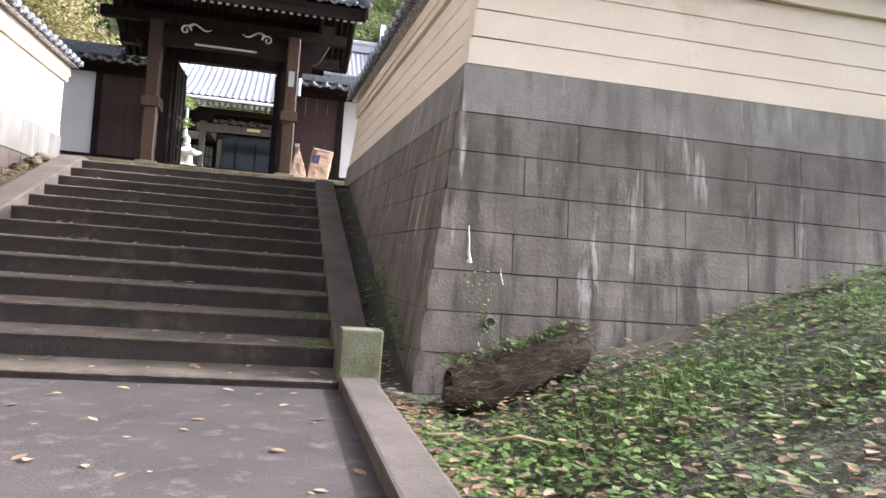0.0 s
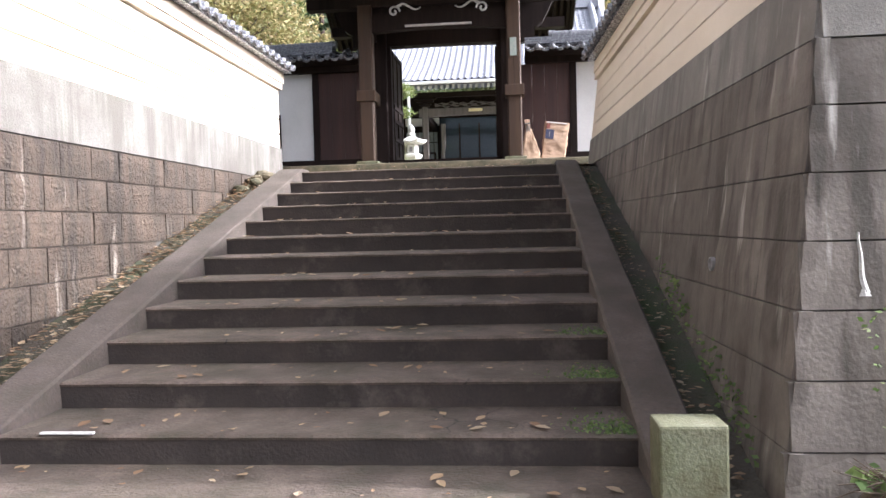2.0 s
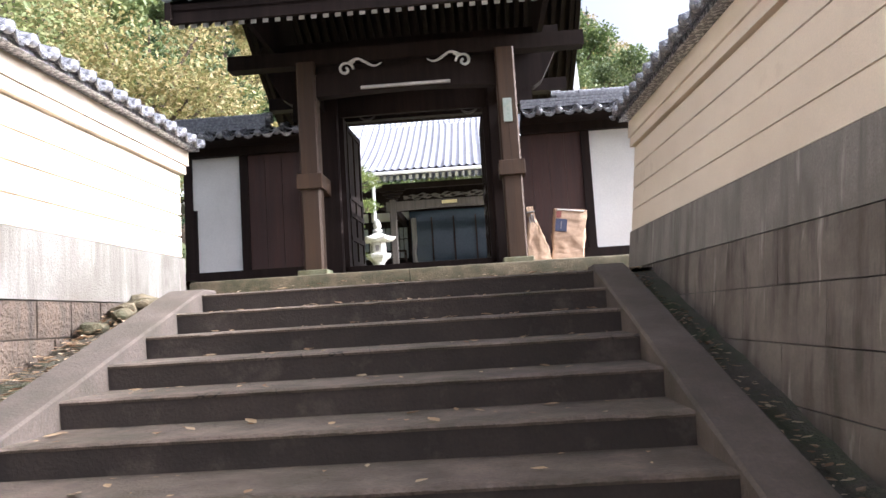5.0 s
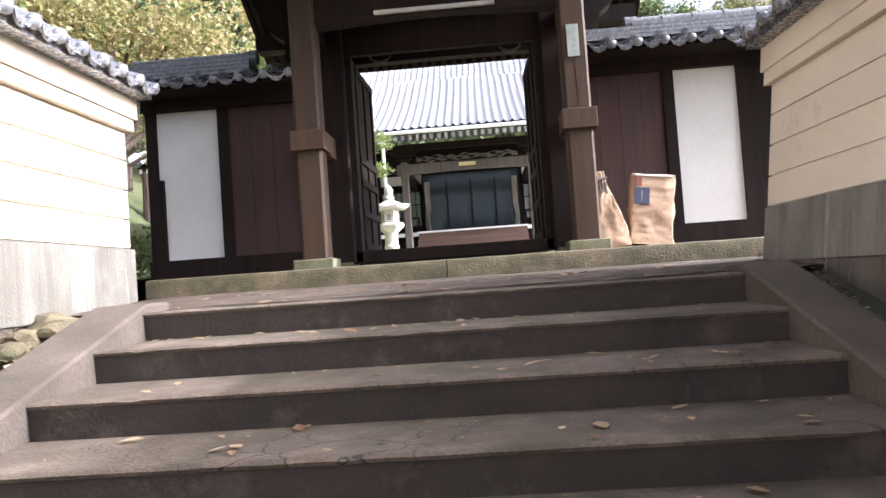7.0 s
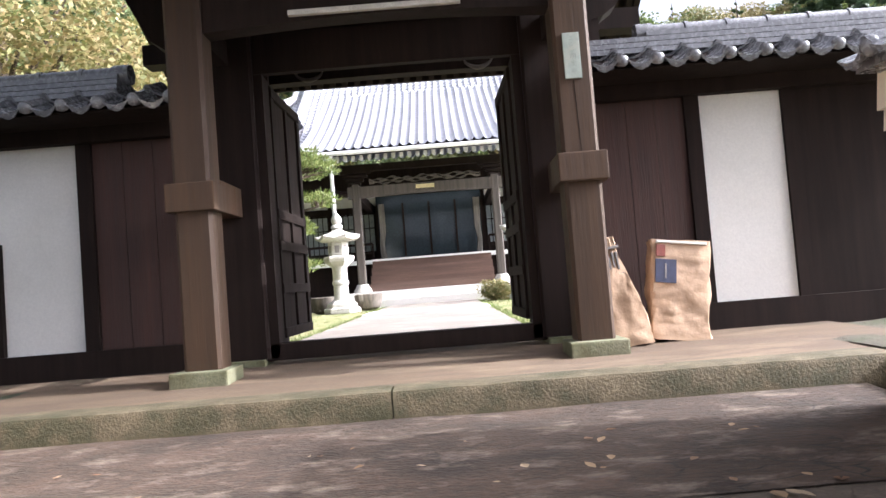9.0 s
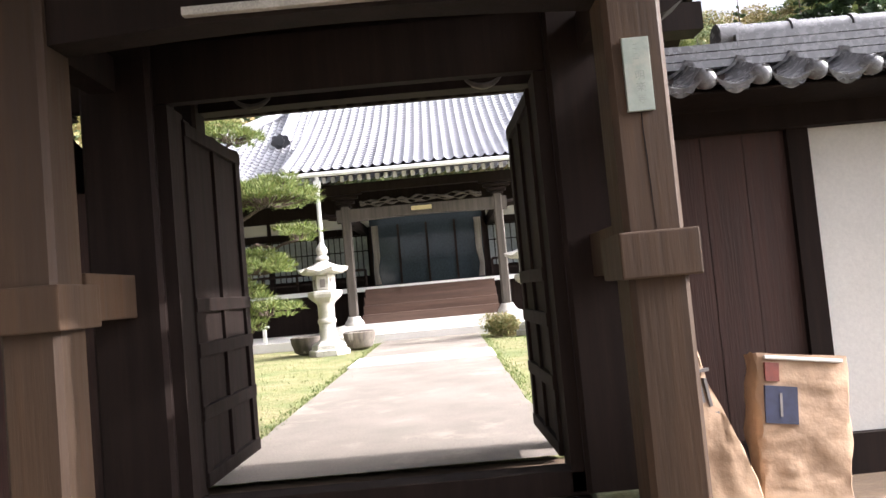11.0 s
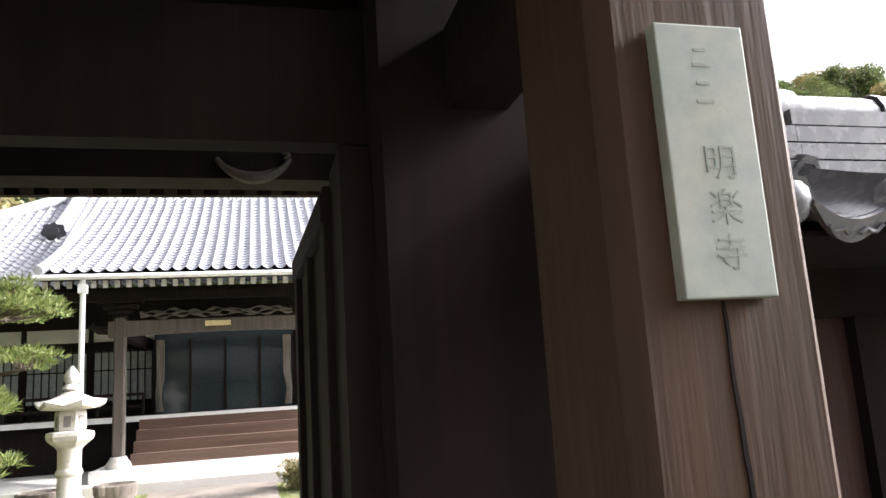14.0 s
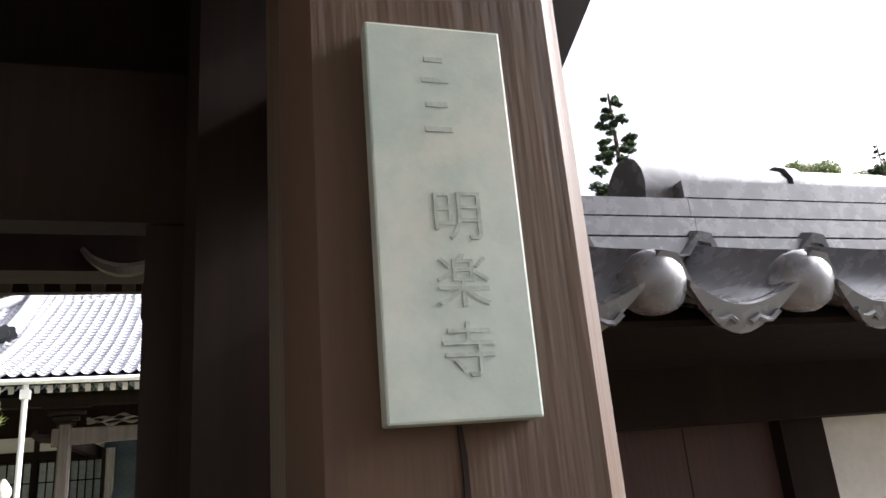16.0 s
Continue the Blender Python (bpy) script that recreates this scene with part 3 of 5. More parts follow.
def tile_field(parent, origin, across, up, cols, rows, w=0.25, l=0.27, lips=True, bend=None):
    """Lays tiles from origin: across along the eave, up along the slope (unit vectors)."""
    across, up = Vector(across).normalized(), Vector(up).normalized()
    for j in range(rows):
        o, d = Vector(origin) + up * (l * j), up
        if bend:
            o, d = bend(Vector(origin), j)
        nrm = across.cross(d).normalized()
        for i in range(cols):
            m = Matrix.Identity(4)
            p = o + across * (w * i) + nrm * (0.004 * random.random())
            for c_, v_ in enumerate((across * (w / 0.25), d * (l / 0.27), nrm, p)):
                m[0][c_], m[1][c_], m[2][c_] = v_
            piece("tile", TILE, parent, m)
            if j == 0 and lips:
                piece("eave_tile", LIP, parent, m)


def ridge_course(bm, a, b, width, z0, courses, cap):
    """A tiled ridge from a to b (x or y line): thin flat courses and a rounded cap in lengths."""
    a, b = Vector(a), Vector(b)
    d = (b - a).normalized()
    s = Vector((-d.y, d.x, 0))
    z = z0
    for k in range(courses):
        wd = width * (1 - 0.07 * k) / 2
        for p, q in ((a, b),):
            vs = []
            for e in (p, q):
                for side in (-1, 1):
                    for zz in (z, z + 0.035):
                        vs.append(bm.verts.new((e.x + s.x * wd * side, e.y + s.y * wd * side, zz)))
            for f in ((0, 1, 3, 2), (4, 6, 7, 5), (0, 4, 5, 1), (2, 3, 7, 6), (1, 5, 7, 3), (0, 2, 6, 4)):
                bm.faces.new([vs[i] for i in f])
        z += 0.042
    n = max(1, round((b - a).length / 0.3))
    for i in range(n):
        p0 = a + d * ((b - a).length * i / n)
        p1 = a + d * ((b - a).length * (i + 1) / n - 0.006)
        mid = p0 + d * 0.03
        tube(bm, [(p0.x, p0.y, z + 0.01), (mid.x, mid.y, z + 0.01), (mid.x + d.x * 0.001, mid.y + d.y * 0.001, z + 0.01), (p1.x, p1.y, z + 0.01)], [cap * 1.15, cap * 1.15, cap, cap], 12)


# roof of the left wall
wr = empty("wall_roof_left", "dark grey tiled roof along the boundary wall", "wall roof", "structure")
s_ = math.sin(radians(24))
tile_field(wr, (WL + 0.22, 2.6, 3.80), (0, 1, 0), (-math.cos(radians(24)), 0, s_), 40, 2)
bm = bmesh.new()
box(bm, -3.8, WL + 0.17, -8, 12.6, 3.755, 3.80)
ridge_course(bm, (-3.55, -8, 0), (-3.55, 12.62, 0), 0.3, 3.93, 3, 0.07)
prism(bm, [(WL + 0.19, 3.79), (-3.55, 3.96), (-3.95, 3.79)], "y", -8, 12.6)
part("ridge", bm, M["tile"], wr, "ridge of flat tile courses with a rounded cap", True)
bm = bmesh.new()
lathe(bm, [(0.09, -0.04), (0.1, 0.0), (0.06, 0.03), (0.02, 0.035)], 16)
for v in bm.verts:
    v.co = Vector((v.co.x - 3.55, 12.64 + v.co.z, 4.06 + v.co.y))
part("ridge_end", bm, M["tile"], wr, "round end tile", True)

# roof of the right wall
wr = empty("wall_roof_right", "dark tiled roof along the stair wall", "wall roof", "structure")
for yb, n_ in ((4.9, 30),):
    xa = wall_x(4.9, 3.6)
    xb = wall_x(12.4, 3.6)
    tile_field(wr, (xb - 0.22, 12.42, 3.74), (xa - xb, -7.5, 0), (math.cos(radians(24)), 0, s_), n_, 2)
bm = bmesh.new()
ridge_course(bm, (wall_x(4.9, 3.6) + 0.2, 5.0, 0), (wall_x(12.4, 3.6) + 0.2, 12.46, 0), 0.3, 3.87, 3, 0.07)
wall_quad(bm, 4.95, 12.44, 3.70, 3.745, 0.16)
ridge_course(bm, (wall_x(4.9, 3.6) + 0.2, 5.1, 0), (9.5, 5.1, 0), 0.3, 3.87, 3, 0.07)
prism(bm, [(4.78, 3.72), (5.1, 3.9), (5.5, 3.72)], "x", wall_x(4.9, 3.6) - 0.1, 9.5)
part("ridge", bm, M["tile"], wr, "ridge of flat tile courses with a rounded cap", True)
tile_field(wr, (wall_x(4.9, 3.6) - 0.1, 4.76, 3.74), (1, 0, 0), (0, math.cos(radians(24)), s_), 28, 1)

# ---- gate platform ----
kerb = empty("gate_kerb", "mossy granite kerb along the gate platform", "kerb", "structure")
for xa, xb in ((-3.42, GX - 0.004), (GX + 0.004, 1.62)):
    bm = bmesh.new()
    n_ = 16
    rr = []
    for i in range(n_ + 1):
        x = xa + (xb - xa) * i / n_
        e, g_ = 0.007 * noise.noise((x * 4, 0, 0)), 0.006 * noise.noise((x * 5, 3, 0))
        rr.append([bm.verts.new(p) for p in ((x, 12.885 + e, 2.05), (x, 12.875 + e, 2.34), (x, 12.89 + e, 2.365 + g_), (x, 12.92, 2.372 + g_), (x, 13.1, 2.374))])
    for a, b in zip(rr, rr[1:]):
        for q in range(4):
            bm.faces.new((a[q], b[q], b[q + 1], a[q + 1]))
    bm.faces.new(rr[0])
    bm.faces.new(rr[-1][::-1])
    part("kerb_stone", bm, M["kerbstone"], kerb, smooth=True)
bm = bmesh.new()
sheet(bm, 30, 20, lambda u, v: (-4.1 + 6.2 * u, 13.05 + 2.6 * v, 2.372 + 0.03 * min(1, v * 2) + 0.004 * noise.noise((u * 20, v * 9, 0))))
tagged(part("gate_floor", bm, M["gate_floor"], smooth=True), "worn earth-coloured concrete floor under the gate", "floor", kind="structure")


# ---- gate ----
gate = empty("gate", "dark timber temple gate with a tiled gable roof, doors open", "gate", "structure")
PX = 1.225


def chamfered(bm, x, y, w, z0, z1, c=0.03):
    h = w / 2
    prism(bm, [(x - h + c, y - h), (x + h - c, y - h), (x + h, y - h + c), (x + h, y + h - c), (x + h - c, y + h), (x - h + c, y + h), (x - h, y + h - c), (x - h, y - h + c)], "z", z0, z1)


for s in (-1, 1):
    x = GX + s * PX
    bm = bmesh.new()
    box(bm, x - 0.18, x + 0.18, 13.58, 13.94, 2.36, 2.475, 0.012)
    part("base_stone", bm, M["mossy"], gate, "mossy square base stone")
    bm = bmesh.new()
    chamfered(bm, x, 13.79, 0.235, 2.475, 5.05, 0.022)
    part("front_post", bm, M["wood_post"], gate, "square weathered post with a split")
    bm = bmesh.new()
    box(bm, x - 0.155, x + 0.155, 13.62, 13.96, 3.465, 3.645, 0.008)
    part("post_collar", bm, M["wood_post"], gate, "thick timber collar round the post")
    boxpart("tie_beam", (x - 0.1, x + 0.1, 13.955, 14.47, 3.49, 3.70), M["wood_post"], gate, "timber tie back to the main post", 0.006)
    bm = bmesh.new()                               # boat-shaped bracket arm on the main post
    prism(bm, [(x, 4.66), (x + s * 0.42, 4.80), (x + s * 0.52, 4.87), (x + s * 0.64, 5.10), (x + s * 0.74, 5.30), (x, 5.30)][::s], "y", 14.5, 14.72)
    part("bracket_arm", bm, M["wood"], gate, "upswept dark bracket arm")
    boxpart("tie_beam", (x - 0.065, x + 0.065, 13.9, 14.5, 4.62, 4.8), M["wood"], gate)
    bm = bmesh.new()
    box(bm, x - 0.2, x + 0.2, 14.42, 14.85, 2.36, 2.45, 0.012)
    part("base_stone", bm, M["mossy"], gate)
    # main post: the gate's deep shade is put into its wood colour
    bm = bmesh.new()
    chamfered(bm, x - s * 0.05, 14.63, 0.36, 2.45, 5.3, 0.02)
    part("main_post", bm, M["wood"], gate, "thick main post, deep shade put into its near-black colour")
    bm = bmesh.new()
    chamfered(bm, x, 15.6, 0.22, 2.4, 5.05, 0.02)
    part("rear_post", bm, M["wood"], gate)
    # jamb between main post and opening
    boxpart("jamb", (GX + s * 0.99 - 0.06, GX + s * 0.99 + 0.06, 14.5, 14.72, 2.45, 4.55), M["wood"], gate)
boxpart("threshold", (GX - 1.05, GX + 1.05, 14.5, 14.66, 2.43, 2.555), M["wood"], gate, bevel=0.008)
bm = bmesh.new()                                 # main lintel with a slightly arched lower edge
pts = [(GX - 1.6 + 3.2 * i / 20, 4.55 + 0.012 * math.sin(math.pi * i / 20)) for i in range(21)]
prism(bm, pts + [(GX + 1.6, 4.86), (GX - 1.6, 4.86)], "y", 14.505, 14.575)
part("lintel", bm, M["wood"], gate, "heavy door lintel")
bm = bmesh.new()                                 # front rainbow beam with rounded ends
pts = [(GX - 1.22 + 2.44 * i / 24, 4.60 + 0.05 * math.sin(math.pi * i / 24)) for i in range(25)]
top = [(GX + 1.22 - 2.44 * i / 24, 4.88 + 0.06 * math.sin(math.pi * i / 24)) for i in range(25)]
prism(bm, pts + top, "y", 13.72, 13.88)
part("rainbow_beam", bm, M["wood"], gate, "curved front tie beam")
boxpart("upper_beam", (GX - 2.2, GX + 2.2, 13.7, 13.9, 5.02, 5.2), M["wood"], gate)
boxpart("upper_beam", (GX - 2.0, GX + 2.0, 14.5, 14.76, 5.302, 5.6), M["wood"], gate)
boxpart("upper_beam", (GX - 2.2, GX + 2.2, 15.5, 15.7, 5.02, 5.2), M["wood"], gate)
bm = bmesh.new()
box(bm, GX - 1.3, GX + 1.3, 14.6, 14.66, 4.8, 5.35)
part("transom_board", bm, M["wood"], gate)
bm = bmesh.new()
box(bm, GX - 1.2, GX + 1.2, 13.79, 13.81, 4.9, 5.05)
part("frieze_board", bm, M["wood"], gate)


def carving(cx, y, cz, s, flip):
    """A pale cloud scroll with a tail."""
    bm = bmesh.new()
    path = [(cx + flip * s * (0.13 + 0.10 * (1 - t) * math.cos(t * 9)) - flip * s * 0.2, y, cz + s * 0.10 * (1 - t) * math.sin(t * 9)) for t in [i / 16 for i in range(15)]]
    tube(bm, path, [0.018 * s] * 14 + [0.008], 6)
    path = [(cx + flip * s * (-0.02 + 0.4 * t), y, cz + s * (0.07 + 0.05 * math.sin(t * 6))) for t in [i / 10 for i in range(11)]]
    tube(bm, path, [s * (0.03 - 0.022 * i / 10) for i in range(11)], 6)
    return bm


for s in (-1, 1):
    part("scroll_carving", carving(GX + s * 0.66, 13.715, 4.93, 1.0, -s), M["wood_end"], gate, "pale carved cloud scroll")
    bm = bmesh.new()                              # curl carved on the rear beam
    path = [(GX + s * (0.63 + 0.25 * t), 15.565, 4.86 - 0.07 * math.sin(math.pi * t) ** 0.7) for t in [i / 12 for i in range(13)]]
    tube(bm, path, [0.008 + 0.014 * math.sin(math.pi * i / 12) for i in range(13)], 6)
    tube(bm, [(GX + s * 0.86, 15.57, 4.86), (GX + s * 0.875, 15.57, 4.875), (GX + s * 0.865, 15.57, 4.89), (GX + s * 0.85, 15.57, 4.885)], 0.009, 6)
    tube(bm, [(GX + s * 0.76, 15.57, 4.79), (GX + s * 0.745, 15.57, 4.775)], [0.008, 0.003], 5)
    part("curl_carving", bm, M["wood_grey"], gate, "pale carved curl on the rear beam")
bm = bmesh.new()
pts = [(GX - 1.5 + 3.0 * i / 24, 4.775 + 0.02 * math.sin(math.pi * i / 24)) for i in range(25)]
prism(bm, pts + [(GX + 1.5, 5.02), (GX - 1.5, 5.02)], "y", 15.575, 15.72)
part("rainbow_beam", bm, M["wood"], gate, "curved rear tie beam")
bm = bmesh.new()
box(bm, GX - 0.55, GX + 0.55, 13.68, 13.72, 4.665, 4.70, 0.006)
part("pale_moulding", bm, M["stone"], gate, "pale moulding on the beam")

# rafters, eave boards and roof
EAVE_Y, RIDGE_Y, EAVE_Z, RIDGE_Z = 12.5, 14.6, 5.42, 6.86


REAR_Y, REAR_Z = 17.05, 5.36


def rear_at(t):
    """Height of the rear slope, t from its eave to the ridge."""
    return REAR_Z + (RIDGE_Z - REAR_Z) * (0.72 * t + 0.28 * t * t)


def slope_at(side, t):
    """The y and z of a slope, t from the eave to the ridge."""
    if side < 0:
        return EAVE_Y + (RIDGE_Y - EAVE_Y) * t, roof_at(t)
    return REAR_Y + (RIDGE_Y - REAR_Y) * t, rear_at(t)


def roof_at(t):
    """Height of the gate roof, t from the eave (0) to the ridge (1); a hollow curve."""
    return EAVE_Z + (RIDGE_Z - EAVE_Z) * (0.72 * t + 0.28 * t * t)


for side in (-1, 1):
    RAF = None
    for i in range(36):
        x = GX - 2.33 + 4.66 * i / 35
        ya, zr = slope_at(side, 0.06)
        if RAF is None:
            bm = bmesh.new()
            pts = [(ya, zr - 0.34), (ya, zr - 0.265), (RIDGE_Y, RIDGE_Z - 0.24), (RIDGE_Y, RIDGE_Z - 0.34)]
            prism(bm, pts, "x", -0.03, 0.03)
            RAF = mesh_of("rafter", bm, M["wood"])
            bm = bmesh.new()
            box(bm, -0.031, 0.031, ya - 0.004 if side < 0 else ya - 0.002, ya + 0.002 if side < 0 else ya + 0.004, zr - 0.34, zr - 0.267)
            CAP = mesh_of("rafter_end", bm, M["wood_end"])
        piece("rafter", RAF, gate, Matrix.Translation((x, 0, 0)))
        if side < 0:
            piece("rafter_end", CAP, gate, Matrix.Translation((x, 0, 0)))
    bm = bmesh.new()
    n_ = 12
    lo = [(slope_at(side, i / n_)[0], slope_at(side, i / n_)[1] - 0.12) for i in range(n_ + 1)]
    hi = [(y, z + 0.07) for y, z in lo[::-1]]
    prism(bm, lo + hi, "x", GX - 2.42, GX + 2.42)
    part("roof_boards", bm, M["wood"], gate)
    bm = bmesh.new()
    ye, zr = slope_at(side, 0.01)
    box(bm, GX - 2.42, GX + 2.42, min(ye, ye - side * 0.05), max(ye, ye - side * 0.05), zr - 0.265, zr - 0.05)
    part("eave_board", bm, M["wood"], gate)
for s in (-1, 1):                                  # barge boards
    for side in (-1, 1):
        bm = bmesh.new()
        n_ = 10
        lo = [(slope_at(side, i / n_ - 0.02 * (1 - i / n_))[0], slope_at(side, i / n_)[1] - 0.24) for i in range(n_ + 1)]
        hi = [(y, z + 0.2) for y, z in lo[::-1]]
        prism(bm, lo + hi, "x", GX + s * 2.42 - 0.03, GX + s * 2.42 + 0.03)
        part("barge_board", bm, M["wood"], gate)
    bm = bmesh.new()                               # plaster gable
    prism(bm, [(13.0, 5.3), (16.2, 5.3), (14.6, 6.35)], "x", GX + s * 1.7 - 0.03, GX + s * 1.7 + 0.03)
    part("gable", bm, M["wood"], gate)

roof = empty("gate_roof", "silvery grey wavy tile roof of the gate", "roof", "structure")
ROWS_N = 9


def bend_front(o, j):
    t0, t1 = j / ROWS_N, (j + 1) / ROWS_N
    p0 = Vector((o.x, EAVE_Y - 0.06 + (RIDGE_Y - EAVE_Y) * t0, roof_at(t0)))
    p1 = Vector((o.x, EAVE_Y - 0.06 + (RIDGE_Y - EAVE_Y) * t1, roof_at(t1)))
    return p0, (p1 - p0).normalized()


tile_field(roof, (GX - 2.5, EAVE_Y, EAVE_Z), (1, 0, 0), (0, 1, 0.6), 20, ROWS_N, 0.25, 0.272, True, bend_front)


def wavy_slope(name, x0, x1, prof, w, mat, parent, amp=0.035, step=0.02, rows=12, kindly=True):
    """A tiled slope as one sheet: rolls across, a step at each row; prof(t) gives (y, z)."""
    cols = round((x1 - x0) / w)
    nx = cols * 6
    verts, faces = [], []
    ts = []
    for j in range(rows):
        ts += [(j / rows, step), ((j + 1) / rows, 0.0)]
    for t, up in ts:
        y, z = prof(t)
        for i in range(nx + 1):
            u = (i % 6) / 6
            h = -amp * 0.6 * math.sin(math.pi * u / 0.66) if u < 0.66 else amp * math.sin(math.pi * (u - 0.66) / 0.34)
            verts.append((x0 + (x1 - x0) * i / nx, y, z + h + up))
    k = nx + 1
    for j in range(len(ts) - 1):
        for i in range(nx):
            faces.append((j * k + i, j * k + i + 1, (j + 1) * k + i + 1, (j + 1) * k + i))
    return raw(name, verts, faces, mat, parent)


tagged(wavy_slope("tiles", GX - 2.5, GX + 2.5, lambda t: (REAR_Y + 0.06 + (RIDGE_Y - REAR_Y) * t, rear_at(t)), 0.25, M["tile"], roof, rows=9), kind="stuff")
bm = bmesh.new()
ridge_course(bm, (GX - 2.3, RIDGE_Y, 0), (GX + 2.3, RIDGE_Y, 0), 0.34, RIDGE_Z - 0.02, 4, 0.08)
part("ridge", bm, M["tile"], roof, "tall ridge of flat courses", True)
for s in (-1, 1):
    bm = bmesh.new()
    prism(bm, [(14.4, 6.74), (14.8, 6.74), (14.77, 6.98), (14.67, 7.14), (14.6, 7.22), (14.53, 7.14), (14.43, 6.98)], "x", GX + s * 2.33 - 0.06, GX + s * 2.33 + 0.06)
    part("ridge_end", bm, M["tile"], roof, "upright ridge-end tile")
    bm = bmesh.new()
    path = [(GX + s * 2.45, bend_front(Vector((0, 0, 0)), j)[0].y, bend_front(Vector((0, 0, 0)), j)[0].z + 0.06) for j in range(ROWS_N + 1)]
    tube(bm, path, 0.075, 10)
    part("verge_roll", bm, M["tile"], roof, "rounded verge tiles", True)


# doors folded back into the court
def door(name, hx, s):
    d = empty(name, "dark panelled timber gate door standing open", "door", "structure")
    bm = bmesh.new()
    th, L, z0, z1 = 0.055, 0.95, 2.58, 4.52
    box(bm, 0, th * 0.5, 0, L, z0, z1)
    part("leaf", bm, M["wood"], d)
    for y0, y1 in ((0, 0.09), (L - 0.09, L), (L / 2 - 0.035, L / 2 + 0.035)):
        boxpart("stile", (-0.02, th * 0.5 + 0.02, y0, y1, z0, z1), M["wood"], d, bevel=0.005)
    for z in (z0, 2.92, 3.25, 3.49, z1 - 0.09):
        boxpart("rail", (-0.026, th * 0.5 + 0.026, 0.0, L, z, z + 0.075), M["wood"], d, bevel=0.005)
    d.matrix_basis = Matrix.Translation((hx, 14.70, 0)) @ Matrix.Rotation(radians(s * 1.5), 4, "Z")
    return d


door("door_1", GX - 0.965, -1)
door("door_2", GX + 0.93, 1)

# name plate
plate = tagged(boxpart("name_plate", (0.176, 0.281, 13.654, 13.672, 4.113, 4.404), M["plate"], None, bevel=0.002), "pale green stone name plate with engraved characters", "name plate")


def glyph(text, x, z, size):
    cu = bpy.data.curves.new("glyph", "FONT")
    cu.body, cu.size, cu.align_x, cu.align_y = text, size, "CENTER", "CENTER"
    cu.extrude = 0.0008
    ob = new("engraved_character", cu)
    cu.materials.append(M["engraved"])
    ob.parent = plate
    ob.matrix_basis = Matrix.Translation((x, 13.6541, z)) @ Matrix.Rotation(radians(90), 4, "X")
    return ob


for i, ch in enumerate("明楽寺"):
    glyph(ch, 0.234, 4.250 - 0.047 * i, 0.040)


for z, w in ((4.375, 0.014), (4.358, 0.02), (4.338, 0.016), (4.318, 0.02)):      # worn small characters
    boxpart("worn_character", (0.226 - w / 2, 0.226 + w / 2, 13.6534, 13.656, z - 0.002, z + 0.002), M["engraved"], plate)
bm = bmesh.new()
split = [(0.2275 + 0.013 * t + 0.002 * noise.noise((t * 9, 0, 0)), 0.0008 + 0.0018 * math.sin(math.pi * min(1, 0.15 + t)) + 0.0006 * noise.noise((t * 14, 5, 0)), 4.112 - 0.466 * t) for t in [i / 24 for i in range(25)]]
prism(bm, [(x_ - w_, z_) for x_, w_, z_ in split] + [(x_ + w_, z_) for x_, w_, z_ in split[::-1]], "y", 13.6705, 13.674)
part("post_split", bm, M["wood"], gate, "dark drying split in the post")

# ---- wing walls of the gate ----
for xa, xb, nm in ((-4.6, -3.40, "ground_left_of_gate"), (1.60, 2.7, "ground_right_of_gate")):
    bm = bmesh.new()
    sheet(bm, 8, 12, lambda u, v: (xa + (xb - xa) * u, 12.35 + 2.4 * v, 2.385 + 0.02 * noise.noise((u * 5, v * 5, xa))))
    tagged(part(nm, bm, M["soil"], smooth=True), "bare earth beside the gate platform", "ground", kind="structure")

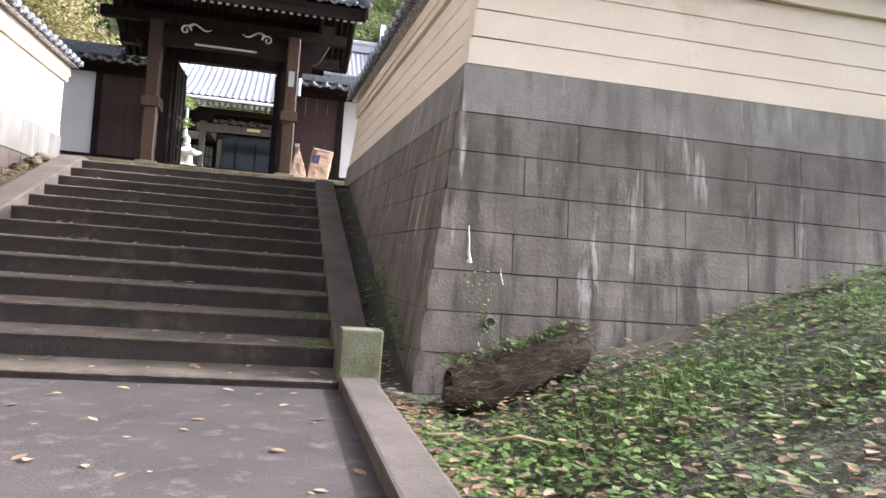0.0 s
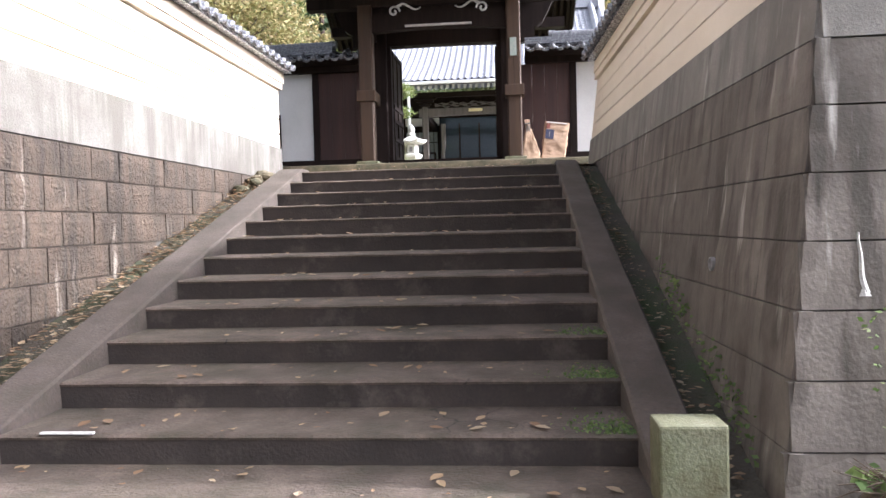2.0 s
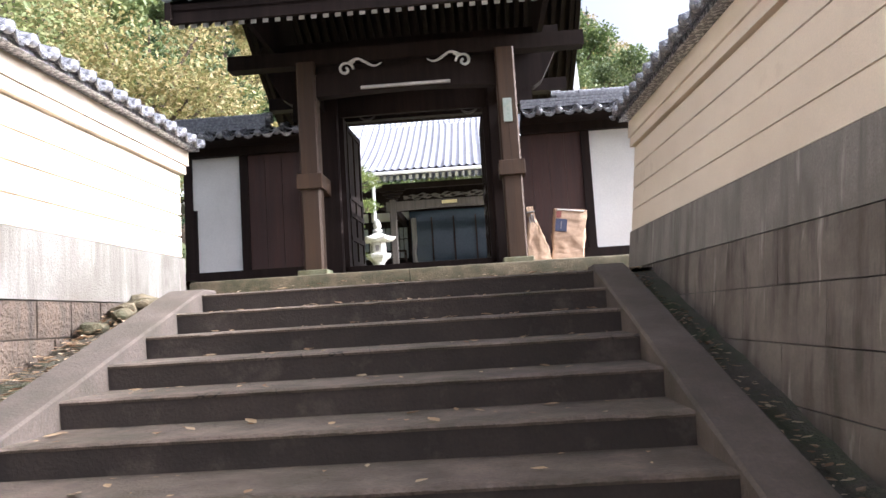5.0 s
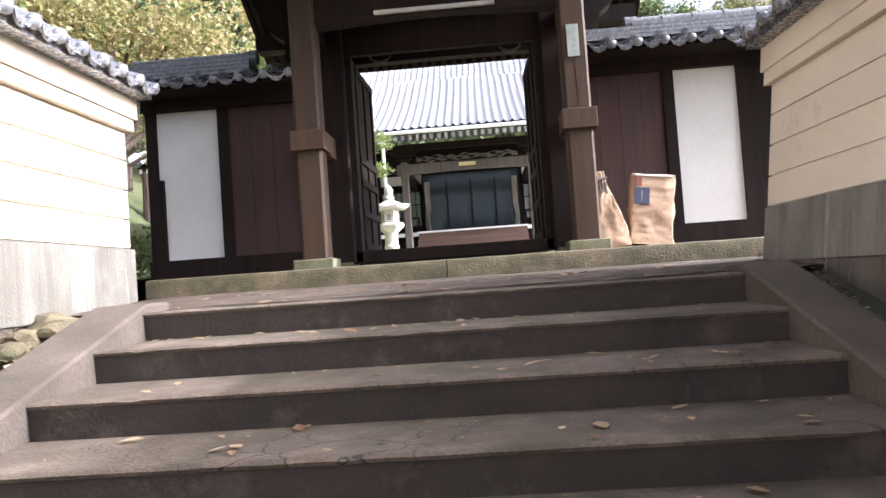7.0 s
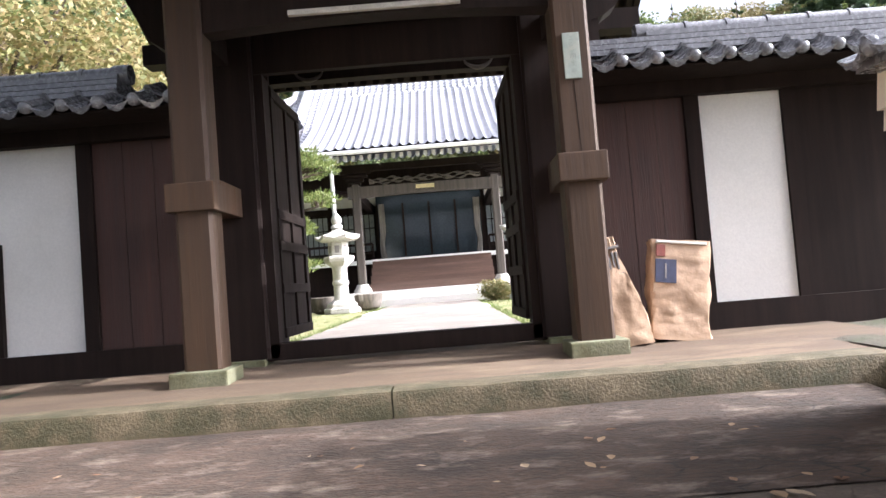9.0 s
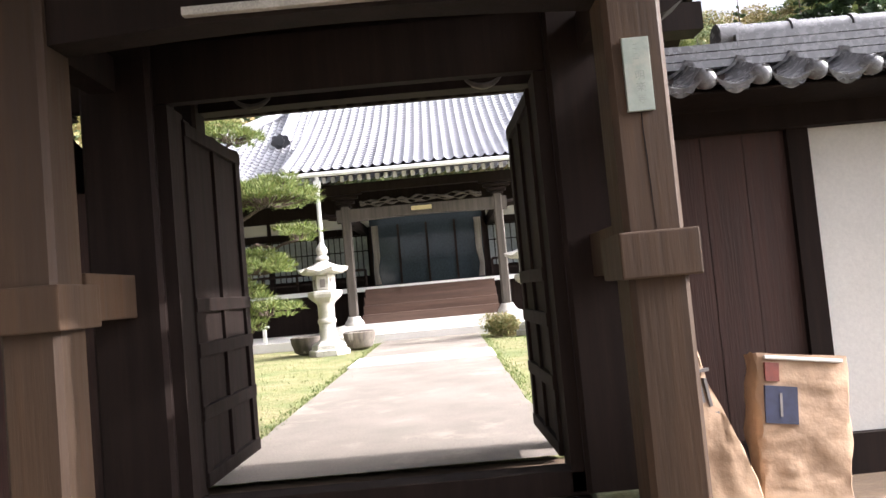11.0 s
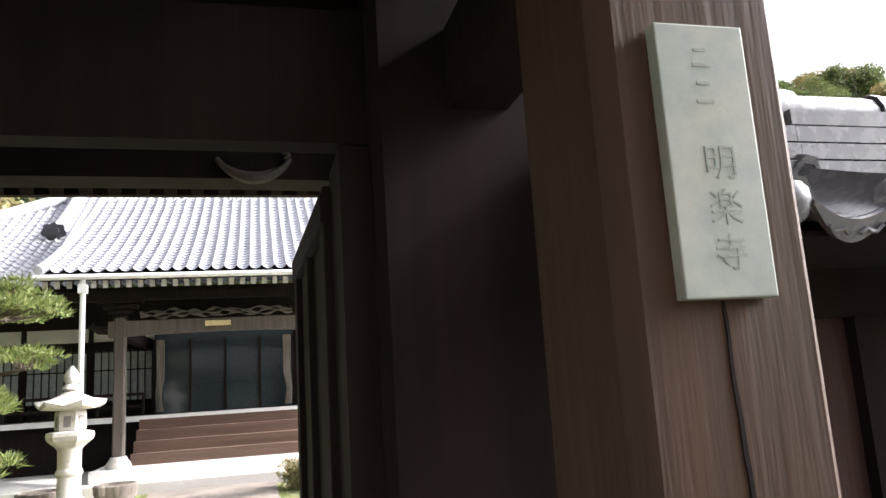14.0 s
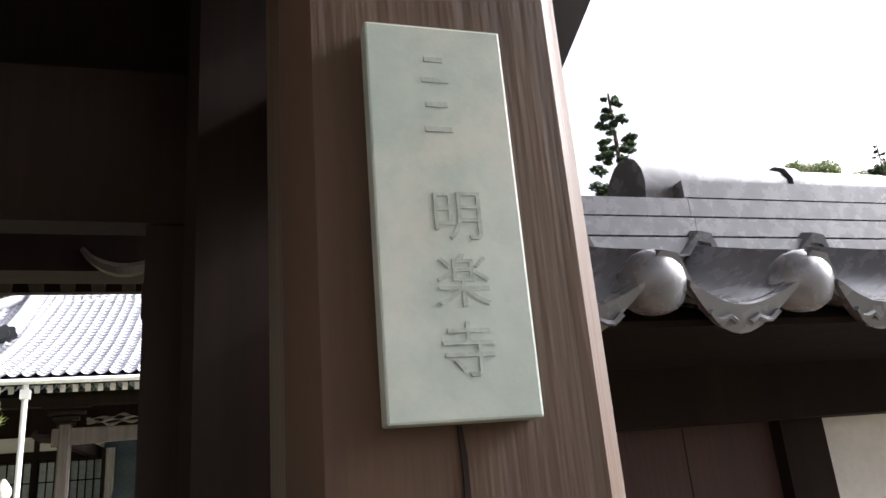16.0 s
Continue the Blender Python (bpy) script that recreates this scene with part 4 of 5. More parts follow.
def wing(name, xa, xb, pa, pb, board):
    w = empty(name, "gate wing wall of dark boards and a white plaster panel", "wall", "structure")
    boxpart("sill", (xa, xb, 14.54, 14.7, 2.36, 2.60), M["wood"], w)
    boxpart("head_beam", (xa, xb, 14.5, 14.7, 4.15, 4.262), M["wood"], w)
    boxpart("white_panel", (pa, pb, 14.59, 14.65, 2.60, 4.15), M["white"], w, "smooth white plaster panel")
    for x in (pa - 0.11, pb):
        boxpart("stud", (x, x + 0.11, 14.555, 14.7, 2.60, 4.15), M["wood"], w)
    ba, bb = board
    n = max(1, round((bb - ba) / 0.22))
    for i in range(n):
        boxpart("board", (ba + (bb - ba) * i / n + 0.002, ba + (bb - ba) * (i + 1) / n - 0.002, 14.585 + rnd(0, 0.004), 14.64, 2.60, 4.15), M["wood_red"], w)
    r = empty(name.replace("wall", "roof"), "dark glossy tiled roof over the gate wing wall", "wall roof", "structure")
    cols = int((xb - xa) / 0.25 + 0.5)
    tile_field(r, (xa, 14.06, 4.29), (1, 0, 0), (0, math.cos(radians(26)), math.sin(radians(26))), cols, 2, (xb - xa) / cols)
    bm = bmesh.new()
    prism(bm, [(14.1, 4.262), (14.1, 4.272), (14.42, 4.46), (14.95, 4.28), (14.95, 4.262)], "x", xa, xb)
    part("eave_boarding", bm, M["wood"], r, "dark boards under the tiles")
    bm = bmesh.new()
    xr0, xr1 = (xa, xb - 0.5) if xb < 0 else (xa + 0.47, xb)
    ridge_course(bm, (xr0, 14.42, 0), (xr1, 14.42, 0), 0.26, 4.43, 4, 0.055)
    if xb > 0:
        for k in range(3):                          # flat courses running on to the gate
            box(bm, xa, xr0 - 0.001, 14.29 + 0.0091 * k, 14.55 - 0.0091 * k, 4.43 + 0.042 * k, 4.465 + 0.042 * k)
    part("ridge", bm, M["tile"], r, "ridge with flat courses and rounded cap tiles", True)
    bm = bmesh.new()
    xe = xr1 if xb < 0 else xr0
    tube(bm, [(xe - 0.06, 14.42, 4.60), (xe + 0.06, 14.42, 4.60)], 0.075, 16)
    part("ridge_end", bm, M["tile"], r, "round ridge-end tile", True)


wing("wing_wall_left", -4.15, GX - PX - 0.2, -4.02, -3.365, (-3.255, GX - PX - 0.13))
wing("wing_wall_right", GX + PX + 0.2, 3.9, 1.315, 1.935, (GX + PX + 0.1, 1.205))
boxpart("short_board", (-4.12, -3.965, 14.54, 14.588, 2.602, 3.44), M["wood"], bpy.data.objects["wing_wall_left"], "short dark board at the panel edge")
boxpart("garden_fence", (2.045, 3.9, 14.6, 14.66, 2.38, 4.15), M["wood"], None)
tagged(bpy.data.objects["garden_fence"], "dark board end of the wing wall", "boards", kind="structure")


# ---- paper sacks ----
def sack(name, w, h, d, label, fold):
    s = empty(name, label, "sack", group="paper sacks by the gate")
    bm = bmesh.new()

    def at(u, v):
        a = 2 * math.pi * u
        q = 1.0 - 0.75 * max(0, (v - 0.62) / 0.38) if fold else 1.0 - 0.12 * v
        q *= 1 + 0.1 * math.sin(math.pi * v)
        px = max(-1, min(1, 1.35 * math.cos(a))) * w / 2 * (1 - 0.72 * max(0.0, min(1.0, (v - 0.25) / 0.55)) if fold else 1)
        py = max(-1, min(1, 1.35 * math.sin(a))) * d / 2 * q
        k = 0.014 * noise.noise((math.cos(a) * 2 + w * 9, math.sin(a) * 2, v * 5)) + 0.009 * noise.noise((math.cos(a) * 6, math.sin(a) * 6 + w, v * 14))
        crease = 0.012 * abs(noise.noise((math.cos(a) * 1.5, w * 30, v * 22))) * (1.0 if v < 0.3 else 0.35)
        foot = 1 + 0.06 * max(0.0, 1 - v / 0.2) - 0.05 * math.sin(math.pi * min(1.0, v / 0.45))
        top = 0.02 * noise.noise((math.cos(a) * 1.3 + w * 5, math.sin(a), 3)) * max(0.0, v - 0.8) * 5
        return (px * (1 + k * 5) * foot, (py + k) * foot - crease * (1 if math.sin(a) < 0 else -1), h * v + k * min(1.0, v * 8) + top)
    sheet(bm, 48, 36, at)
    bmesh.ops.remove_doubles(bm, verts=bm.verts, dist=0.0005)
    eds = [e for e in bm.edges if e.is_boundary]
    bmesh.ops.holes_fill(bm, edges=eds)
    part("bag", bm, M["paper"], s, smooth=True)
    return s


b1 = sack("paper_sack", 0.30, 0.74, 0.16, "brown paper sack with a folded top and grey print", True)
for z0, z1 in ((0.47, 0.485), (0.655, 0.67)):
    boxpart("print_band", (-0.05, 0.05, -0.078, -0.04, z0, z1), M["grey_label"], b1)
for i in range(3):
    boxpart("print_mark", (-0.036 + 0.027 * i, -0.024 + 0.027 * i, -0.078, -0.04, 0.51 + 0.02 * (i % 2), 0.63 - 0.03 * (i == 0)), M["grey_label"], b1)
b1.matrix_basis = Matrix.Translation((0.50, 13.98, 2.385)) @ Matrix.Rotation(radians(-8), 4, "X") @ Matrix.Rotation(radians(-5), 4, "Y")
b2 = sack("paper_sack", 0.40, 0.68, 0.17, "brown paper sack with a dark blue label", False)
boxpart("blue_print", (-0.175, -0.035, -0.098, -0.08, 0.38, 0.54), M["blue_label"], b2)
boxpart("grey_mark", (-0.112, -0.102, -0.1, -0.097, 0.41, 0.51), M["grey_label"], b2)
boxpart("red_patch", (-0.17, -0.11, -0.096, -0.078, 0.56, 0.64), M["red_print"], b2)
bm = bmesh.new()
box(bm, -0.17, 0.17, -0.094, -0.07, 0.655, 0.672, 0.004)
part("top_seam", bm, M["white"], b2, "pale stitched seam strip")
b2.matrix_basis = Matrix.Translation((0.85, 14.08, 2.385)) @ Matrix.Rotation(radians(-9), 4, "X") @ Matrix.Rotation(radians(8), 4, "Y")

# ---- courtyard ----
bm = bmesh.new()
sheet(bm, 60, 60, lambda u, v: (-24 + 48 * u, 15.4 + 30 * v, COURT - 0.03 + 0.02 * noise.noise((u * 20, v * 14, 0)) if not (-2.3 < -24 + 48 * u < 0.2) else COURT - 0.04))
tagged(part("lawn", bm, M["lawn"], smooth=True), "thin yellow-green moss lawn of the court", "lawn", kind="structure")
bm = bmesh.new()
sheet(bm, 8, 40, lambda u, v: (-2.16 + 2.2 * u + 0.03 * noise.noise((v * 30, u * 3, 0)) * (u in (0, 1)), 15.3 + 13.2 * v, COURT + 0.002 * noise.noise((u * 5, v * 40, 0))))
tagged(part("path", bm, M["path"], smooth=True), "worn concrete path through the court", "path", kind="structure")
tagged(boxpart("cross_slab", (-2.2, 0.06, 22.0, 23.5, COURT - 0.02, COURT + 0.012), M["slab"], bevel=0.004), "pale smooth slab across the path", "slab", kind="structure")
tagged(boxpart("apron", (-14, 12, 27.9, 33, COURT - 0.1, 2.62), M["slab"], bevel=0.01), "pale concrete apron before the hall", "apron", kind="structure")


# ---- stone lanterns ----
def lantern(name, h):
    g = empty(name, "pale granite garden lantern with a mushroom cap", "lantern", group="stone lanterns")
    k = h / 2.2

    def p_(nm, prof, sides, turn=0.0, smooth=False):
        bm = bmesh.new()
        lathe(bm, [(r * k, z * k) for r, z in prof], sides, turn)
        return part(nm, bm, M["stone"], g, smooth=smooth)
    p_("base", [(0.4, 0), (0.4, 0.1), (0.34, 0.12), (0.33, 0.2), (0.24, 0.26), (0.2, 0.28)], 6)
    p_("shaft", [(0.2, 0.28), (0.165, 0.33), (0.16, 0.6), (0.185, 0.63), (0.185, 0.68), (0.16, 0.71), (0.165, 0.98), (0.2, 1.02)], 20, smooth=True)
    p_("platform", [(0.2, 1.02), (0.32, 1.12), (0.34, 1.18), (0.33, 1.23), (0.25, 1.25)], 6)
    fb = p_("firebox", [(0.21, 1.25), (0.22, 1.28), (0.22, 1.52), (0.2, 1.55)], 6)
    # no holes are cut: grey panels stand in for the openings' inner shade
    for a in range(6):
        bm = bmesh.new()
        box(bm, 0.175 * k, 0.197 * k, -0.05 * k, 0.05 * k, 1.31 * k, 1.47 * k)
        bmesh.ops.rotate(bm, verts=bm.verts, cent=(0, 0, 0), matrix=Matrix.Rotation(radians(30 + 60 * a), 3, "Z"))
        part("window", bm, M["grey_label"], fb, "grey panel painted as a shaded window opening")
    bm = bmesh.new()
    rings = []
    for r, z, lift in ((0.2, 1.55, 0), (0.42, 1.57, 0.05), (0.44, 1.62, 0.07), (0.3, 1.7, 0.02), (0.16, 1.78, 0), (0.1, 1.82, 0)):
        rings.append([bm.verts.new((r * k * math.cos(a) * (1 + (0.14 if i % 2 == 0 and r > 0.4 else 0)), r * k * math.sin(a) * (1 + (0.14 if i % 2 == 0 and r > 0.4 else 0)), (z + (lift if i % 2 == 0 else 0)) * k)) for i, a in enumerate(2 * math.pi * q / 12 for q in range(12))])
    for a_, b_ in zip(rings, rings[1:]):
        for i in range(12):
            bm.faces.new((a_[i], a_[(i + 1) % 12], b_[(i + 1) % 12], b_[i]))
    bm.faces.new(rings[0][::-1])
    bm.faces.new(rings[-1])
    part("cap", bm, M["stone"], g)
    p_("finial", [(0.09, 1.82), (0.13, 1.86), (0.12, 1.9), (0.08, 1.93), (0.11, 1.99), (0.115, 2.05), (0.07, 2.13), (0.02, 2.2)], 16, smooth=True)
    return g


l1 = lantern("stone_lantern", 2.24)
l1.matrix_basis = Matrix.Translation((-3.02, 25.46, COURT - 0.02))
copy_thing(l1, Matrix.Translation((1.16, 26.2, COURT - 0.02)))
for x, y in ((-3.55, 26.0), (-2.5, 26.2)):
    bm = bmesh.new()
    lathe(bm, [(0.14, 0), (0.26, 0.06), (0.33, 0.25), (0.34, 0.36), (0.3, 0.38), (0.27, 0.34), (0.05, 0.3)], 18, 0, x, y)
    for v in bm.verts:
        v.co.z += COURT - 0.02
    tagged(part("stone_basin", bm, M["block_shade"], smooth=True), "round weathered stone basin", "basin", group="stone basins")
bm = bmesh.new()
box(bm, -4.96, -4.88, 28.0, 28.08, 2.58, 3.0, 0.006)
box(bm, -5.03, -4.81, 27.98, 28.1, 2.98, 3.03, 0.006)
tagged(part("marker_post", bm, M["metal_white"]), "small white marker post", "post")


# ---- leaves, trees ----
def leaf_cloud(verts, faces, c, r, n, size, flat=0.6):
    for _ in range(n):
        d = Vector((random.gauss(0, 1), random.gauss(0, 1), random.gauss(0, 1))).normalized() * (random.random() ** 0.4)
        p = Vector(c) + Vector((d.x * r, d.y * r, d.z * r * flat))
        a = Vector((rnd(-1, 1), rnd(-1, 1), rnd(-0.6, 0.6))).normalized()
        b = a.orthogonal().normalized()
        b = (b + Vector((rnd(-1, 1), rnd(-1, 1), rnd(-1, 1))) * 0.7).normalized()
        s = size * rnd(0.6, 1.3)
        k = len(verts)
        verts += [p - a * s * 0.5, p + b * s * 0.34, p + a * s * 0.6, p - b * s * 0.34]
        faces.append((k, k + 1, k + 2, k + 3))


def needle_tuft(verts, faces, c, r, n, ln):
    """Pine needles: thin blades that point up and out of a pad."""
    for _ in range(n):
        a = rnd(0, 2 * math.pi)
        q = r * math.sqrt(random.random())
        p = Vector(c) + Vector((q * math.cos(a), q * math.sin(a), rnd(-0.06, 0.12) * r - 0.35 * q * q / max(r, 0.01)))
        d = Vector((math.cos(a) * rnd(0.1, 1.0), math.sin(a) * rnd(0.1, 1.0), rnd(-0.1, 1.0))).normalized()
        s = d.cross(Vector((rnd(-1, 1), rnd(-1, 1), rnd(-1, 1)))).normalized() * ln * 0.09
        e = p + d * ln * rnd(0.7, 1.2)
        k = len(verts)
        verts += [p - s, p + s, e]
        faces.append((k, k + 1, k + 2))


def limb(bm, a, b, r0, r1, n=6, wob=0.15):
    a, b = Vector(a), Vector(b)
    pts = []
    for i in range(n + 1):
        t = i / n
        w = wob * math.sin(math.pi * t) * (b - a).length
        pts.append(a.lerp(b, t) + Vector((rnd(-1, 1), rnd(-1, 1), rnd(-1, 1))) * w * 0.35)
    tube(bm, pts, [r0 + (r1 - r0) * i / n for i in range(n + 1)], 8)
    return pts


def pine(x, y, z, h, pads, label, lean=0.0):
    t = empty("pine_tree", label, "tree")
    bm = bmesh.new()
    trunk = [(x + lean * q + 0.12 * math.sin(q * 5), y + 0.08 * math.sin(q * 7), z + h * q) for q in [i / 10 for i in range(11)]]
    tube(bm, trunk, [0.15 - 0.11 * i / 10 for i in range(11)], 10)
    verts, faces = [], []
    for px, py, pz, r in pads:
        q = min(max((pz - 0.25 - z) / h, 0.05), 1.0)
        s = trunk[min(10, int(q * 10))]
        limb(bm, s, (px, py, pz - 0.12), 0.05, 0.02)
        for _ in range(max(14, int(r * r * 110))):
            a, g = rnd(0, 6.3), r * math.sqrt(random.random())
            c = (px + g * math.cos(a), py + g * math.sin(a), pz + 0.55 * r * (1 - (g / r) ** 2) * random.random() ** 0.6 + rnd(-0.1, 0.05))
            limb(bm, (px + 0.4 * g * math.cos(a), py + 0.4 * g * math.sin(a), pz - 0.1), c, 0.012, 0.005, 3)
            needle_tuft(verts, faces, c, 0.15, 70, 0.12)
    part("trunk", bm, M["bark"], t, smooth=True)
    raw("crown", verts, faces, M["needle"], t)
    return t


pads = [(-3.5, 23.1, 5.28, 0.85), (-2.98, 23.0, 4.66, 0.36), (-3.8, 23.0, 4.12, 0.68), (-3.52, 22.9, 3.44, 0.42), (-4.0, 23.2, 6.42, 0.48), (-3.98, 22.8, 3.74, 0.42), (-3.98, 22.7, 3.24, 0.36),
        (-4.9, 23.3, 5.5, 0.65), (-4.9, 23.2, 6.5, 0.5), (-5.0, 23.0, 4.5, 0.6), (-5.6, 23.2, 4.9, 0.7), (-5.5, 23.3, 3.9, 0.7), (-5.6, 23.3, 3.1, 0.6)]
pine(-4.4, 23.2, COURT - 0.05, 4.0, pads, "trained garden pine with rounded needle pads", -0.08)
bm = bmesh.new()
tube(bm, [(-4.0, 22.6, COURT - 0.03), (-4.38, 23.04, 4.2)], [0.028, 0.024], 10)
tagged(part("prop_pole", bm, M["bamboo"]), "pale wooden prop leaning against the pine", "pole")


def shrub(x, y, z, r, label, mat="weed", n=900):
    s = empty("shrub", label, "shrub", group="clipped shrubs")
    verts, faces = [], []
    for _ in range(8):
        leaf_cloud(verts, faces, (x + rnd(-0.3, 0.3) * r, y + rnd(-0.3, 0.3) * r, z + r * rnd(0.35, 0.6)), r * 0.72, n // 8, 0.06, 0.7)
    bm = bmesh.new()
    for _ in range(5):
        limb(bm, (x, y, z - 0.05), (x + rnd(-0.5, 0.5) * r, y + rnd(-0.5, 0.5) * r, z + r * 0.7), 0.02, 0.008, 3)
    part("stem", bm, M["bark"], s)
    raw("crown", verts, faces, M[mat], s)


shrub(0.45, 26.7, COURT - 0.05, 0.5, "low rounded clipped shrub by the path", "leaf_autumn", 3200)
shrub(-5.6, 24.6, COURT, 0.6, "low green shrub under the pine", "weed", 1400)
shrub(1.4, 21.0, COURT, 0.4, "small shrub on the lawn edge", "weed", 900)


def broadleaf(x, y, z, h, r, mat, label, n=2600, leaf=0.28):
    t = empty("tree", label, "tree")
    bm = bmesh.new()
    top = (x + rnd(-0.3, 0.3), y + rnd(-0.3, 0.3), z + h * 0.75)
    limb(bm, (x, y, z - 0.6), top, 0.035 * h, 0.012 * h, 6, 0.06)
    verts, faces = [], []
    k = 16
    for i in range(k):
        a, e = rnd(0, 6.3), rnd(-0.35, 1.0)
        q = r * math.sqrt(max(0.05, 1 - e * e * 0.8)) * rnd(0.55, 1.0)
        c = (x + q * math.cos(a), y + q * math.sin(a), z + h * 0.66 + e * h * 0.3)
        limb(bm, (x, y, z + h * rnd(0.3, 0.6)), c, 0.012 * h, 0.004 * h, 4)
        leaf_cloud(verts, faces, c, r * rnd(0.36, 0.55), n // k, leaf, 0.7)
    part("trunk", bm, M["bark"], t)
    raw("crown", verts, faces, M[mat], t)
    return t


def conifer(x, y, z, h, r, label, n=2200, mat="cedar", clumps=46):
    t = empty("cedar_tree", label, "tree")
    bm = bmesh.new()
    tube(bm, [(x, y, z - 0.5), (x, y, z + h * 0.5), (x, y, z + h)], [0.02 * h, 0.012 * h, 0.003 * h], 8)
    verts, faces = [], []
    for i in range(clumps):
        q = random.random() ** 0.8
        a = rnd(0, 6.3)
        rr_ = r * (1 - q) * rnd(0.5, 1.1) + 0.05 * r
        c = (x + rr_ * math.cos(a), y + rr_ * math.sin(a), z + h * (0.15 + 0.85 * q) - rr_ * 0.25)
        leaf_cloud(verts, faces, c, r * (0.26 if clumps < 60 else 0.16) * (1.2 - q), n // clumps, 0.045 * h * (1.1 - 0.6 * q) * 0.5, 0.55)
    part("trunk", bm, M["bark"], t)
    raw("crown", verts, faces, M[mat], t)
    return t


# ---- hall ----
hall = empty("temple_hall", "timber temple hall with a broad grey tile roof and porch", "building", "structure")
HX = -1.05
FL = 3.76
boxpart("body", (-10.5, 8.4, 33.2, 44, 2.6, 7.0), M["wood"], hall)
bm = bmesh.new()
box(bm, HX - 1.62, HX + 1.62, 31.9, 33.16, FL, 5.75)
part("entrance_glass", bm, M["dark_glass"], hall, "dark glazed entrance")
for i in range(5):
    x = HX - 1.62 + 3.24 * i / 4
    boxpart("mullion", (x - 0.03, x + 0.03, 31.86, 31.9, FL, 5.5), M["wood"], hall)
boxpart("veranda", (-10.6, 8.5, 31.0, 33.2, FL - 0.1, FL), M["wood_post"], hall)
boxpart("veranda_edge", (-10.6, 8.5, 30.96, 31.0, FL - 0.11, FL + 0.01), M["metal_white"], hall, "pale edge strip")
boxpart("under_floor", (-10.4, 8.3, 31.5, 33.2, 2.6, FL - 0.1), M["wood"], hall)
for i in range(4):                                  # entrance steps
    boxpart("entrance_step", (HX - 1.72, HX + 1.72, 29.3 + 0.36 * i, 31.0, 3.05 + 0.22 * (i - 1), 3.05 + 0.22 * i), M["wood_step"], hall)
boxpart("step_edge", (HX - 1.74, HX + 1.74, 30.35, 30.39, 3.70, 3.755), M["metal_white"], hall, "pale step edge")
boxpart("porch_base", (HX - 2.3, HX + 2.3, 28.4, 31, 2.55, 2.83), M["slab"], hall, "pale stone porch base")
for s in (-1, 1):
    x = HX + s * 1.88
    bm = bmesh.new()
    lathe(bm, [(0.24, 2.83), (0.24, 2.9), (0.17, 3.0), (0.15, 3.05)], 16, 0, x, 28.95)
    part("pillar_base", bm, M["stone"], hall, "turned stone pillar base", True)
    bm = bmesh.new()
    chamfered(bm, x, 28.95, 0.22, 3.05, 5.75, 0.03)
    part("porch_pillar", bm, M["wood_grey"], hall, "grey weathered pillar")
    boxpart("porch_beam", (x - 0.09, x + 0.09, 28.9, 33.2, 5.35, 5.6), M["wood"], hall)
    bm = bmesh.new()                                # tied-back curtain
    for i in range(5):
        tube(bm, [(HX + s * (1.54 - 0.035 * i), 31.8, 5.5), (HX + s * (1.52 - 0.03 * i), 31.78, 4.6), (HX + s * (1.55 - 0.02 * i), 31.78, 4.2), (HX + s * (1.53 - 0.03 * i), 31.8, 3.82)], 0.03, 6)
    part("curtain", bm, M["plaster_grey"], hall, "grey tied-back curtain", True)
    bm = bmesh.new()                                # bracket heads and carved noses
    for k, w in enumerate((0.3, 0.46, 0.66, 0.86)):
        box(bm, x - w / 2, x + w / 2, 28.85, 29.05, 5.72 + 0.11 * k, 5.80 + 0.11 * k, 0.02)
    tube(bm, [(x + s * 0.1, 28.95, 5.5), (x + s * 0.4, 28.93, 5.52), (x + s * 0.55, 28.92, 5.6), (x + s * 0.5, 28.92, 5.68)], [0.09, 0.08, 0.06, 0.03], 8)
    part("bracket", bm, M["wood"], hall, "stepped bracket with a carved nose")
bm = bmesh.new()
pts = [(HX - 2.1 + 4.2 * i / 20, 5.36 + 0.06 * math.sin(math.pi * i / 20)) for i in range(21)]
prism(bm, pts + [(HX + 2.1, 5.68), (HX - 2.1, 5.68)], "y", 28.85, 29.05)
part("porch_lintel", bm, M["wood_grey"], hall, "curved porch beam")
bm = bmesh.new()
for k in range(3):
    tube(bm, [(HX - 1.5 + 3.0 * i / 60, 28.83 - 0.02 * (k == 1), 5.80 + 0.05 * k - 0.05 + 0.045 * math.sin(i * 0.55 + k * 2.1) * math.sin(i * 0.21 + k)) for i in range(61)], [0.022 + 0.014 * math.sin(i * 0.9 + k) for i in range(61)], 6)
part("frieze_carving", bm, M["wood_grey"], hall, "weathered carved frieze")
boxpart("porch_purlin", (HX - 3.0, HX + 3.0, 28.85, 29.05, 6.1, 6.28), M["wood"], hall)
boxpart("name_board", (HX - 0.25, HX + 0.25, 28.78, 28.84, 5.52, 5.62), M["gold"], hall, "small gilt board")
# porch roof
P_E, P_T = (27.72, 6.5), (33.4, 9.4)


def porch_prof(t):
    return (P_E[0] + (P_T[0] - P_E[0]) * t, P_E[1] + (P_T[1] - P_E[1]) * (0.75 * t + 0.25 * t * t))


tagged(wavy_slope("porch_tiles", HX - 3.1, HX + 3.3, porch_prof, 0.235, M["tile_hall"], hall, 0.05, 0.028, 26), "pale grey wavy porch tiles", kind="stuff")
bm = bmesh.new()
n_ = 8
lo = [(porch_prof(i / n_)[0], porch_prof(i / n_)[1] - 0.16) for i in range(n_ + 1)]
prism(bm, lo + [(y, z + 0.09) for y, z in lo[::-1]], "x", HX - 3.05, HX + 3.25)
part("porch_boards", bm, M["wood"], hall)
bm = bmesh.new()
ya, za = porch_prof(0.02)
